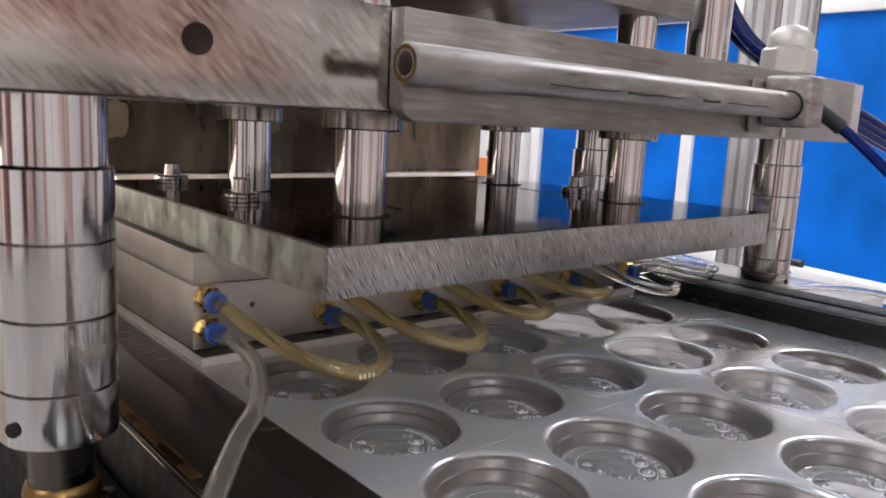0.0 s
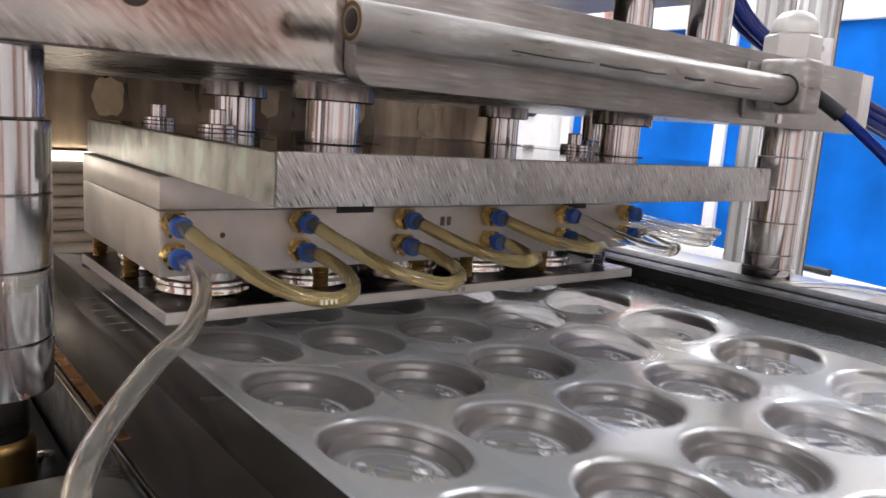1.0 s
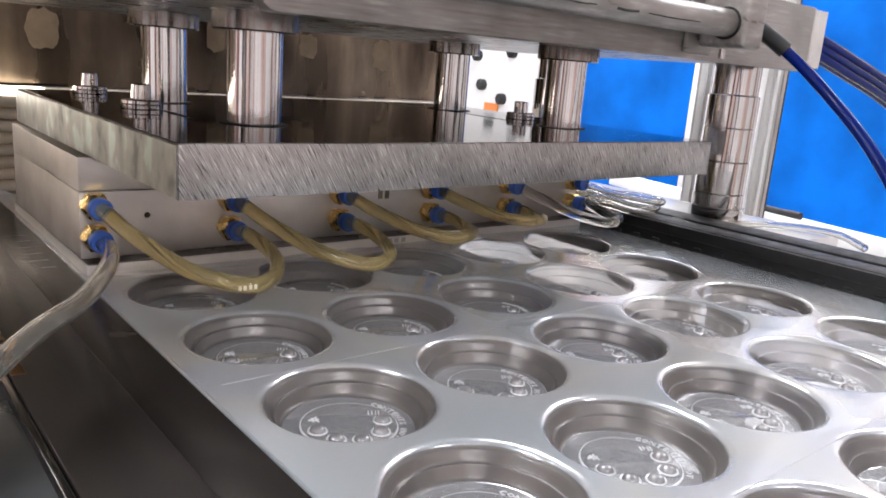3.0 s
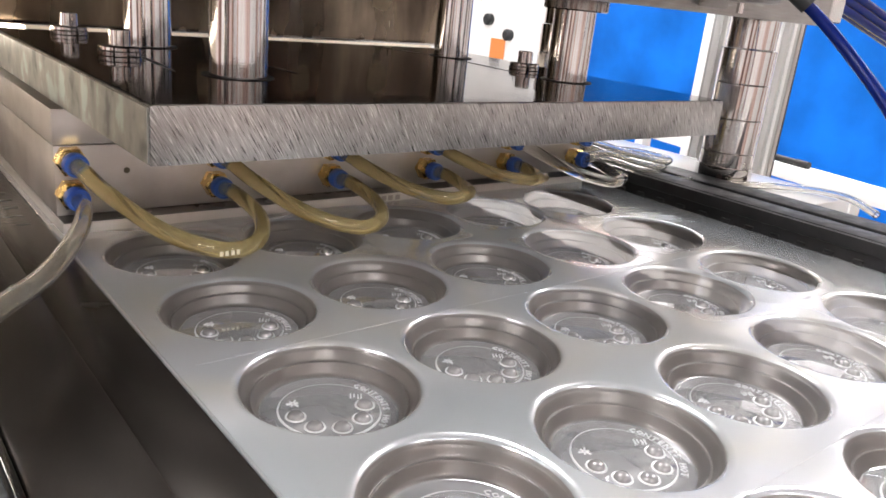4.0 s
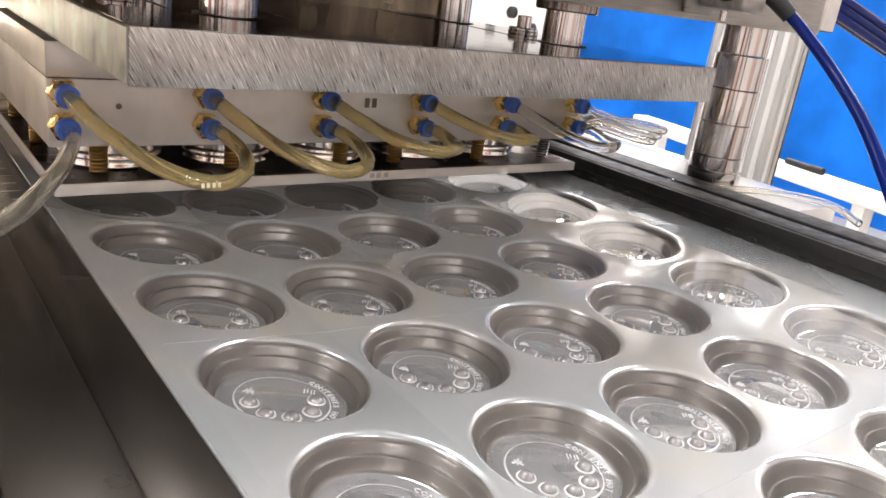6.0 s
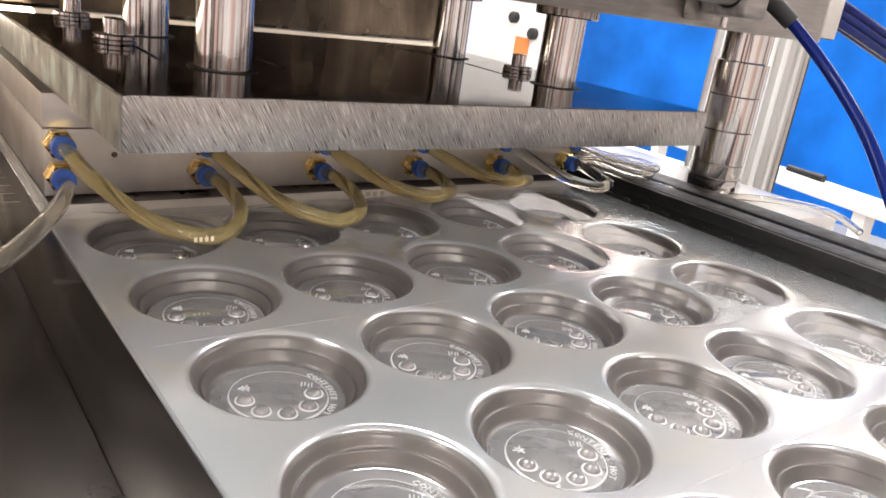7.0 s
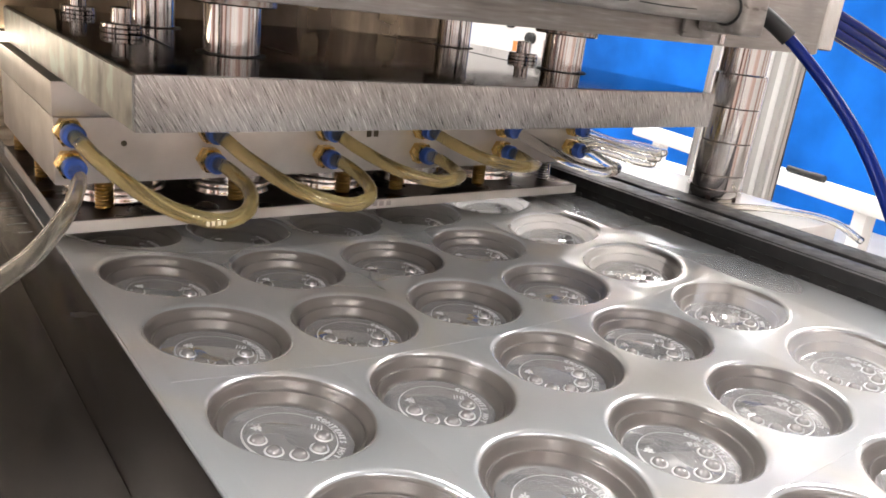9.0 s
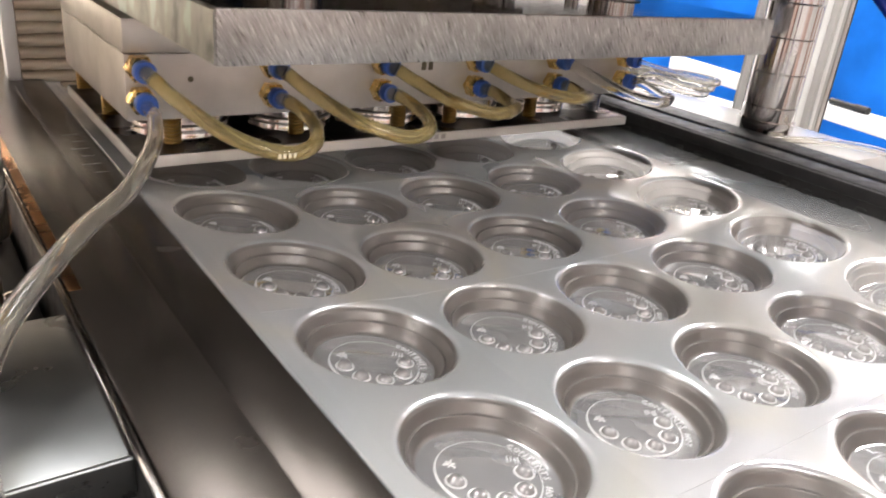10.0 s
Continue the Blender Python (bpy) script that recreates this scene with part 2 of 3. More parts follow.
def lathe(profile, base=(0, 0, 0), axis=(0, 0, 1), seg=32, bm=None, cap=True):
    """A turned body: (radius, height) pairs along an axis from base."""
    own = bmesh.new()
    rings = []
    for r, z in profile:
        if r < 1e-6:
            rings.append([own.verts.new((0, 0, z))])
        else:
            rings.append([own.verts.new((r * math.cos(2 * math.pi * k / seg), r * math.sin(2 * math.pi * k / seg), z)) for k in range(seg)])
    for a, b in zip(rings, rings[1:]):
        for k in range(seg):
            k2 = (k + 1) % seg
            if len(a) == 1 and len(b) > 1:
                own.faces.new((a[0], b[k], b[k2]))
            elif len(b) == 1 and len(a) > 1:
                own.faces.new((a[k], a[k2], b[0]))
            elif len(a) > 1:
                own.faces.new((a[k], a[k2], b[k2], b[k]))
    if cap:
        for r in (rings[0], rings[-1]):
            if len(r) > 2:
                own.faces.new(r)
    q = Vector((0, 0, 1)).rotation_difference(Vector(axis)).to_matrix().to_4x4()
    bmesh.ops.transform(own, matrix=Matrix.Translation(base) @ q, verts=own.verts)
    return merge(bm, own)


def rod(p0, p1, r, seg=24, bm=None, ch=0.0):
    d = Vector(p1) - Vector(p0)
    n = d.length
    prof = [(r, 0), (r, n)] if not ch else [(r - ch, 0), (r, ch), (r, n - ch), (r - ch, n)]
    return lathe(prof, p0, d.normalized(), seg, bm)


def tube(points, r, seg=14, bm=None, steps=10, inner=0.0):
    """A round hose along a smooth line through points."""
    pts = [Vector(p) for p in points]
    ext = [pts[0] * 2 - pts[1]] + pts + [pts[-1] * 2 - pts[-2]]
    line = []
    for i in range(1, len(ext) - 2):
        p0, p1, p2, p3 = ext[i - 1:i + 3]
        for s in range(steps):
            t = s / steps
            line.append(0.5 * (2 * p1 + (p2 - p0) * t + (2 * p0 - 5 * p1 + 4 * p2 - p3) * t * t + (3 * p1 - p0 - 3 * p2 + p3) * t ** 3))
    line.append(pts[-1])
    own = bmesh.new()

    def skin(rad, flip):
        rings, up = [], Vector((0, 0, 1))
        for i, p in enumerate(line):
            d = (line[min(i + 1, len(line) - 1)] - line[max(i - 1, 0)]).normalized()
            if abs(d.dot(up)) > 0.98:
                up = Vector((0, 1, 0))
            s = d.cross(up).normalized()
            up = s.cross(d).normalized()
            rings.append([own.verts.new(p + rad * (math.cos(a) * s + math.sin(a) * up)) for a in [2 * math.pi * k / seg for k in range(seg)]])
        for a, b in zip(rings, rings[1:]):
            for k in range(seg):
                q = (a[k], a[(k + 1) % seg], b[(k + 1) % seg], b[k])
                own.faces.new(q[::-1] if flip else q)
        return rings

    a = skin(r, False)
    if inner:
        b = skin(inner, True)
        for e in (0, -1):
            for k in range(seg):
                own.faces.new((a[e][k], a[e][(k + 1) % seg], b[e][(k + 1) % seg], b[e][k]))
    else:
        own.faces.new(a[0]), own.faces.new(a[-1])
    return merge(bm, own)


def coil(x, y, z0, z1, r, wire, turns, bm=None):
    n = int(turns * 14)
    own = bmesh.new()
    rings = []
    for i in range(n + 1):
        a = 2 * math.pi * turns * i / n
        z = z0 + (z1 - z0) * i / n
        c, u = Vector((x + r * math.cos(a), y + r * math.sin(a), z)), Vector((math.cos(a), math.sin(a), 0))
        rings.append([own.verts.new(c + wire * (math.cos(b) * u + math.sin(b) * Vector((0, 0, 1)))) for b in [math.pi * k / 3 for k in range(6)]])
    for p, q in zip(rings, rings[1:]):
        for k in range(6):
            own.faces.new((p[k], p[(k + 1) % 6], q[(k + 1) % 6], q[k]))
    own.faces.new(rings[0]), own.faces.new(rings[-1])
    return merge(bm, own)


def hexa(center, across, length, axis, bm=None):
    """A hexagonal nut body with chamfered ends."""
    r = across / math.sqrt(3)
    return lathe([(r * 0.86, 0), (r, length * 0.12), (r, length * 0.88), (r * 0.86, length)], center, axis, 6, bm)


# ---- hall ----
hall_floor = solo("floor", box(-6, 7, -6, 7, -1.0, -0.95), FLOORM, "grey hall floor under the machine", "floor", "structure")
ceiling = solo("ceiling", box(-6, 7, -6, 7, 3.6, 3.7), CEIL, "pale hall ceiling", "ceiling", "structure")
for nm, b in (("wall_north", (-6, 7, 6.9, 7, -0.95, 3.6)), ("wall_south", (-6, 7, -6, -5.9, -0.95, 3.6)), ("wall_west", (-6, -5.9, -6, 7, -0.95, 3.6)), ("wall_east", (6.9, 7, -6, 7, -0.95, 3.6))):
    solo(nm, box(*b), HALL if nm == "wall_west" else PALEHALL, "pale hall wall with upright bands added for reflections" if nm != "wall_west" else "unseen hall wall with upright bands added for chrome reflections", "wall", "structure")
# Unseen panels, added and placed to brighten the sheet and tool.
for x, y, w, d in ((-3.7, 0.2, 1.0, 0.7), (-3.4, 3.2, 1.0, 0.7), (0.9, 2.0, 1.0, 0.7), (3.2, 3.8, 1.0, 0.7), (4.5, 0.0, 1.0, 0.7), (-1.6, -4.6, 1.0, 0.7), (5.7, 3.7, 0.62, 0.48), (1.6, -4.4, 0.6, 0.45), (5.7, 5.8, 0.75, 0.55)):
    t = thing("added_ceiling_light", (x, y, 3.52), "white ceiling light panel, added out of view to light the press", "ceiling light", "hall ceiling lights")
    part("frame", box(x - w - 0.05, x + w + 0.05, y - d - 0.05, y + d + 0.05, 3.55, 3.6, 0.01), WHITE, t)
    part("diffuser", box(x - w, x + w, y - d, y + d, 3.53, 3.549), LAMP, t, "glowing white diffuser")

# blue exhibition partition and its trim
blue = thing("blue_partition", (5.2, 1.0, -0.95), "bright blue exhibition partition with white uprights and trim", "partition")
for y0, y1 in ((1.25, 2.95), (3.05, 4.55)):
    part("wall_panel", box(5.2, 5.24, y0, y1, -0.95, 1.06), BLUEWALL, blue)
for y in (1.20, 3.0, 4.62):
    part("upright", box(5.16, 5.26, y - 0.05, y + 0.05, -0.95, 1.06, 0.004), WHITE, blue, "white upright")
part("trim", box(5.15, 5.27, 1.15, 4.67, 1.06, 1.16, 0.004), WHITE, blue, "white top trim")

beam = thing("white_bench", (3.13, 1.05, -0.95), "white bench rail with a dark marker pen on it", "bench")
turn = pose(3.13, 1.05, 0, 0, 0, 77)


def turned(bm, m):
    bmesh.ops.transform(bm, matrix=m, verts=bm.verts)
    return bm


part("top", turned(box(-1.7, 1.3, -0.05, 0.05, -0.410, -0.345, 0.008), turn), WHITE, beam)
for k in (-1.5, -0.2, 1.1):
    part("leg", turned(box(k - 0.03, k + 0.03, -0.03, 0.03, -0.95, -0.410), turn), WHITE, beam)
pen = thing("marker_pen", (3.15, 1.15, -0.345), "black marker pen lying on the white bench", "pen")
part("barrel", turned(rod((0.08, 0.02, -0.330), (0.21, 0.02, -0.330), 0.014, 14), turn), RUBBER, pen)
part("cap", turned(rod((0.015, 0.02, -0.329), (0.08, 0.02, -0.329), 0.016, 14), turn), RUBBER, pen)

side_box = thing("white_case", (2.1, 1.25, -0.95), "white equipment case beyond the machine table", "case")
part("body", box(1.95, 2.30, 1.05, 1.6, -0.95, -0.27, 0.01), WHITE, side_box)

cab = thing("white_machine", (5.3, 5.6, -0.95), "white machine cabinet with black knobs and an orange label", "machine")
part("body", box(5.1, 5.7, 4.74, 6.8, -0.95, 1.6, 0.02), WHITE, cab)
for y, z in ((5.0, 0.35), (5.25, 0.62), (5.5, 0.30), (5.1, -0.1), (5.7, 0.52), (5.4, 0.02), (4.9, 0.7)):
    part("knob", lathe([(0.055, 0), (0.055, 0.05), (0.035, 0.07)], (5.1, y, z), (-1, 0, 0), 16), RUBBER, cab, "black control knob")
part("label", box(5.09, 5.0995, 5.15, 5.35, -0.35, -0.15), ORANGE, cab, "orange warning label")

# ---- moving press tool: mounting plate, mould block, columns, hoses ----
PX0, PX1, PY1 = 0.0, 0.582, 0.465
tool = thing("press_tool", (0, 0, 0), "thick aluminium press tool with hoses, riding on four chromed columns", "press tool")
part("mounting_plate", box(PX0, PX1, 0.0, PY1, 0.0986, 0.1334, 0.0008), SAWN, tool, "thick saw-cut aluminium mounting plate")
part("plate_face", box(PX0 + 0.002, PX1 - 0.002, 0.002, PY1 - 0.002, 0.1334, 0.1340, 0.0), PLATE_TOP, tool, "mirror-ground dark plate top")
part("side_face", box(-0.0012, 0.0, 0.0015, PY1 - 0.002, 0.0996, 0.1325), STAINED, tool, "stained, smeared plate edge")
part("backing_block", box(-0.0095, 0.598, 0.1946, 0.447, 0.0706, 0.0985, 0.0008), MILLED, tool, "milled aluminium backing block")
part("mould_block", box(-0.0093, 0.598, 0.1945, 0.447, 0.0139, 0.0700, 0.0010), MILLED, tool, "milled aluminium mould block")
COLS = [(0.1105, 0.1285), (0.1105, 0.335), (0.497, 0.345), (0.485, 0.132)]
for x, y in COLS:
    part("column", lathe([(0.0220, 0), (0.0220, 0.33)], (x, y, 0.134), seg=48), CHROME, tool, "chromed guide column")
for x, y in COLS:
    part("seat_ring", lathe([(0.0226, 0.0), (0.0275, 0.0), (0.0272, 0.0006), (0.0226, 0.0006)], (x, y, 0.1341), seg=40, cap=False), RUBBER, tool, "dark seating ring")
for x, y in ((0.0618, 0.4236), (0.0584, 0.2473), (0.5127, 0.2257)):
    part("washer", lathe([(0.0172, 0), (0.0178, 0.0006), (0.0178, 0.0036), (0.0172, 0.0042)], (x, y, 0.134), seg=32), CHROME, tool, "steel washer")
    part("washer", lathe([(0.0168, 0), (0.0172, 0.0005), (0.0172, 0.0030), (0.0160, 0.0038)], (x, y, 0.1383), seg=32), STEEL, tool, "steel washer")
    part("bolt", lathe([(0.0086, 0), (0.0086, 0.0125), (0.0078, 0.0135), (0.0052, 0.0135), (0.0052, 0.009), (0, 0.009)], (x, y, 0.1421), seg=24), STEEL, tool, "socket-head bolt")
for (x0, y0), (x1, y1) in (((0.0745, 0.262), (0.0690, 0.148)), ((0.171, 0.205), (0.172, 0.148)), ((0.448, 0.435), (0.476, 0.350)), ((0.480, 0.340), (0.470, 0.190))):
    d, n = Vector((x1 - x0, y1 - y0, 0)), Vector((y0 - y1, x1 - x0, 0)).normalized() * 0.0021
    slot = bmesh.new()
    quad = [Vector((x0, y0, 0.1341)), Vector((x0, y0, 0.1341)) + d * 0.5 + n, Vector((x1, y1, 0.1341)), Vector((x0, y0, 0.1341)) + d * 0.5 - n]
    low = [slot.verts.new(v) for v in quad]
    top = [slot.verts.new(v + Vector((0, 0, 0.0003))) for v in quad]
    slot.faces.new(top)
    for i in range(4):
        slot.faces.new((low[i], low[(i + 1) % 4], top[(i + 1) % 4], top[i]))
    part("score_mark", slot, RUBBER, tool, "dark score mark")
FX = [0.0022 + 0.1162 * i for i in range(6)]
FZ = {"u": 0.0596, "l": 0.0331}
for i, x in enumerate(FX):
    for k in "ul":
        z = FZ[k]
        fit_body = hexa((x - 0.001, 0.1943, z), 0.0205, 0.0150, (0, -1, 0))
        lathe([(0.0075, 0), (0.0075, 0.004)], (x - 0.001, 0.1815, z), (0, -1, 0), 20, fit_body)
        fitting = part("hose_fitting", fit_body, BRASS, tool, "hexagonal brass push-in fitting")
        ring = lathe([(0.0064, -0.001), (0.0086, -0.0005), (0.0092, 0.001), (0.0092, 0.0085), (0.0086, 0.0098), (0.0068, 0.0098), (0.0065, 0.0085)], (x - 0.001, 0.1776, z), (0, -1, 0), 24)
        part("collar", ring, BLUE, fitting, "blue plastic release collar")
for i in range(5):
    xa, za, xb, zb = FX[i] - 0.001, FZ["u"], FX[i + 1] - 0.001, FZ["l"]
    dx = xb - xa
    reach = (1.0, 0.94, 0.74, 0.60, 0.75)[i]
    loop = ((0.02, 0.018, 0.002), (0.10, 0.050, 0.013), (0.32, 0.096, 0.031), (0.62, 0.118, 0.041), (0.88, 0.106, 0.040))
    pts = [(xa, 0.178, za)] + [(xa + u * dx, 0.178 - v * reach, za - max(w * reach, 0.0265 * min(u * 1.1, 1.0) * (reach < 0.9))) for u, v, w in loop]
    pts += [(xb + 0.006, 0.178 - 0.066 * reach, zb - 0.009 * reach), (xb + 0.003, 0.178 - 0.028 * reach, zb), (xb, 0.178, zb)]
    part("hose", tube(pts, 0.0062, 18, steps=8), YTUBE if i < 4 else CTUBE, tool, "yellowed flexible hose looping between fittings" if i < 4 else "clear flexible hose looping between fittings")
SUPPLY = part("supply_hose", tube([(FX[0] - 0.001, 0.178, 0.0331), (0.0, 0.160, 0.032), (-0.007, 0.120, 0.036), (-0.0320, 0.0348, 0.0405), (-0.065, -0.034, 0.037), (-0.096, -0.074, 0.034), (-0.127, -0.115, 0.026), (-0.146, -0.146, 0.0195), (-0.157, -0.183, 0.0165), (-0.161, -0.211, 0.0), (-0.160, -0.220, -0.05), (-0.160, -0.222, -0.14), (-0.16, -0.222, -0.30)], 0.0056, 20, steps=8, inner=0.0038), CTUBE, tool, "clear supply hose hanging off the block")
for k in range(3):
    part("supply_hose", tube([(FX[5] - 0.001, 0.178, 0.0596 - 0.0265 * (k > 0)), (FX[5] + 0.012, 0.150, 0.054 - 0.008 * k), (0.610, 0.104 + 0.006 * k, 0.050 - 0.008 * k), (0.632, 0.088 + 0.006 * k, 0.048 - 0.008 * k), (0.650, 0.104 + 0.006 * k, 0.047 - 0.007 * k), (0.646, 0.15, 0.046 - 0.006 * k), (0.622, 0.22, 0.038), (0.612, 0.30, 0.038)], 0.0046, 14, steps=8, inner=0.0030), CTUBE, tool, "clear hose coiled beside the block")
for x in (0.0650, 0.0690, 0.0735, 0.0775):
    part("printed_mark", box(x, x + 0.0022, 0.0531, 0.0540, 0.0170, 0.0204), PALEINK, tool, "worn printed mark on the hose")
CX = [0.0513 + 0.1095 * i for i in range(5)]
for x in CX:
    for y in (0.252, 0.368):
        part("cutter_ring", lathe([(0.041, 0.0139), (0.041, 0.003), (0.0445, 0.002), (0.0452, 0.001), (0.0452, -0.0020), (0.0435, -0.003), (0.0435, -0.007), (0.044, -0.008), (0.044, -0.0095), (0.036, -0.0098)], (x, y, 0), seg=44), STEEL, tool, "round steel cutter ring")

for x in (0.284, 0.2925):
    part("stamp", box(x, x + 0.0055, 0.1941, 0.1944, 0.050, 0.0595), INK, tool, "dark stamped mark")
part("stain", lathe([(0.0, 0.0003), (0.0022, 0.0002), (0.0026, 0.0)], (0.045, 0.1945, 0.048), (0, -1, 0), 10), INK, tool, "small dark pit")

for x in (0.178, 0.489):
    part("notch", box(x - 0.021, x + 0.021, 0.1936, 0.1944, 0.0655, 0.0745, 0.0003), RUBBER, tool, "black recess at the seam")

# ---- stripper plate under the block ----
strip = thing("stripper_plate", (0, 0, 0), "flat aluminium stripper plate on bronze springs", "stripper plate")
part("plate", box(-0.0100, 0.590, 0.1745, 0.452, 0.0004, 0.0105, 0.0009), EDGE, strip)
# Thin dark layer paints the shade between stripper plate and block.
part("shade_layer", box(-0.0085, 0.5885, 0.1757, 0.4505, 0.01055, 0.0111), DARKSTEEL, strip, "dark layer standing in for the shade on the plate's top")
for x in (0.031, 0.150, 0.267, 0.334, 0.452, 0.560):
    part("spring", coil(x, 0.206, 0.0111, 0.0362, 0.0064, 0.0015, 8), SPRING if x < 0.5 else STEEL, strip, "coil spring")
for y in (0.318, 0.432):
    part("spring", coil(0.004, y, 0.0111, 0.0362, 0.0064, 0.0015, 8), SPRING, strip, "coil spring")
for x in (0.286, 0.294, 0.303):
    part("stamp", box(x, x + 0.0055, 0.17425, 0.17448, 0.0035, 0.0085), ALU, strip, "faint stamped mark")

# ---- fixed frame: posts, platen, bar, cylinder ----
def guide_post(x, y, z0, z1, label):
    t = thing("guide_post", (x, y, z0), label, "guide post", "press guide posts")
    cuts = [z1, 0.1832, 0.1430, 0.1010, 0.0600, z0]
    for i, (a, b) in enumerate(zip(cuts, cuts[1:])):
        r = 0.0285 if i == 0 else 0.0315
        part("sleeve", lathe([(r - 0.0007, b + 0.0003), (r, b + 0.001), (r, a - 0.001), (r - 0.0007, a - 0.0003)], (x, y, 0), seg=64), CHROME, t, "chromed spacer sleeve")
    if x > 0:
        part("foot_ring", lathe([(0.0316, z0), (0.0338, z0), (0.0342, z0 + 0.0006), (0.0342, z0 + 0.0215), (0.0336, z0 + 0.0222), (0.0316, z0 + 0.0222)], (x, y, 0), seg=64, cap=False), CHROME, t, "steel foot ring")
    for a in (205, 262) if x > 0 else ():
        c, d = math.cos(radians(a)), math.sin(radians(a))
        part("set_screw", rod((x + 0.0336 * c, y + 0.0336 * d, z0 + 0.011), (x + 0.0345 * c, y + 0.0345 * d, z0 + 0.011), 0.0036, 14), HOLE, t, "dark set screw hole")
    part("grub_screw", rod((x - r * 0.86, y - r * 0.5, z0 + 0.012), (x - r * 0.9, y - r * 0.54, z0 + 0.012), 0.0042, 16), HOLE, t, "dark grub screw hole")
    return t


guide_post(0.733, 0.072, 0.0206, 0.2225, "chromed guide post with spacer sleeves on the machine table")
gp = guide_post(-0.150, 0.045, 0.029, 0.2225, "thick chromed guide post beside the bed")
part("threaded_stud", lathe([(0.018, -0.25), (0.018, 0.029)], (-0.150, 0.045, 0), seg=32), DARKSTEEL, gp, "dark steel stud")
gn = lathe([(0.0185, -0.05), (0.0215, -0.047), (0.0215, -0.006), (0.0205, -0.002), (0.0185, 0.0)], (-0.150, 0.045, 0), seg=40)
part("lock_nut", gn, TARNISH, gp, "tarnished brass lock nut")
guide_post(0.735, 0.380, 0.0206, 0.2225, "chromed guide post at the back")

platen = thing("upper_platen", (0.25, 0.24, 0.2225), "thick smeared steel upper platen with a threaded hole", "platen")
part("slab", box(-0.36, 0.80, 0.004, 0.52, 0.2225, 0.290, 0.0012), PLATEN, platen)
# Dark slab below the platen puts the underside's shade into its colour.
part("underside", box(-0.359, 0.799, 0.005, 0.519, 0.2216, 0.2224), DARKSTEEL, platen, "thin dark slab standing in for the shaded underside")
part("bore", lathe([(0.0001, 0.0003), (0.0078, 0.0003), (0.0088, 0.0008), (0.0088, -0.001)], (-0.085, 0.004, 0.2555), (0, -1, 0), 32), HOLE, platen, "dark threaded lifting hole")
for x, y in COLS:
    part("bush", lathe([(0.0222, -0.0150), (0.0325, -0.0150), (0.0340, -0.0138), (0.0340, 0.0)], (x, y, 0.2216), seg=40), BUSH, platen, "dark polished bushing collar")

bar = thing("support_bar", (0.38, -0.01, 0.216), "brushed aluminium support bar across the platen", "bar")
slab = bmesh.new()
outline = [(0.735, 0.2165), (0.735, 0.2885), (0.045, 0.2885)] + [(0.059 - 0.014 * math.cos(radians(a)), 0.2305 - 0.014 * math.sin(radians(a))) for a in range(0, 91, 15)]
front = slab.faces.new([slab.verts.new((x, -0.012, z)) for x, z in outline])
pulled = bmesh.ops.extrude_face_region(slab, geom=[front])
bmesh.ops.translate(slab, vec=(0, 0.015, 0), verts=[v for v in pulled["geom"] if isinstance(v, bmesh.types.BMVert)])
bmesh.ops.bevel(slab, geom=list(slab.edges), offset=0.0012, segments=2, affect="EDGES", profile=0.5)
part("bar", slab, BARS, bar)
part("end_plate", box(0.7352, 0.7385, -0.0118, 0.0028, 0.2175, 0.2875, 0.0008), MILLED, bar, "bright sawn end face")
cyl = thing("air_cylinder", (0.28, -0.045, 0.235), "round aluminium air cylinder with a clamp block", "air cylinder")
part("barrel", lathe([(0.0085, 0.0), (0.0115, 0.0), (0.0128, 0.0015), (0.0128, 0.481)], (0.0205, -0.046, 0.2505), (1, 0, 0), 40), TUBES, cyl, "matt scuffed aluminium barrel")
part("end_ring", lathe([(0.0086, 0.0), (0.0112, 0.0), (0.0112, 0.0006), (0.0086, 0.0006)], (0.0200, -0.046, 0.2505), (1, 0, 0), 32, cap=False), TARNISH, cyl, "tarnished end ring")
part("bore", lathe([(0.0, 0.0004), (0.0062, 0.0004), (0.0085, -0.0006)], (0.0205, -0.046, 0.2505), (-1, 0, 0), 24), HOLE, cyl, "dark hexagonal socket")
for x0, x1, r in ((0.135, 0.215, 0.0006), (0.222, 0.268, 0.0011), (0.268, 0.300, 0.0007), (0.325, 0.352, 0.0012), (0.365, 0.440, 0.0006)):
    part("smear", tube([(x0, -0.0578, 0.2462), ((x0 + x1) / 2, -0.0580, 0.2456), (x1, -0.0577, 0.2464)], r, 6), RUBBER, cyl, "dark grease smear")
part("flange", box(0.484, 0.528, -0.0172, -0.0125, 0.2215, 0.2760, 0.002), TUBES, cyl, "flat mounting flange")
part("clamp", box(0.500, 0.533, -0.067, -0.0175, 0.2290, 0.2800, 0.0045, seg=3), TUBES, cyl, "rounded aluminium clamp block")
part("entry_ring", lathe([(0.0129, 0.0), (0.0150, 0.0), (0.0150, 0.001), (0.0129, 0.001)], (0.4992, -0.046, 0.2505), (1, 0, 0), 36, cap=False), RUBBER, cyl, "dark seal ring")
part("screw", rod((0.520, -0.034, 0.2280), (0.520, -0.034, 0.219), 0.0035, 14), CHROME, cyl)
el = part("elbow", tube([(0.531, -0.040, 0.257), (0.545, -0.042, 0.256), (0.556, -0.048, 0.250), (0.563, -0.060, 0.241), (0.570, -0.071, 0.2315)], 0.0080, 18), RUBBER, cyl, "black push-in elbow")
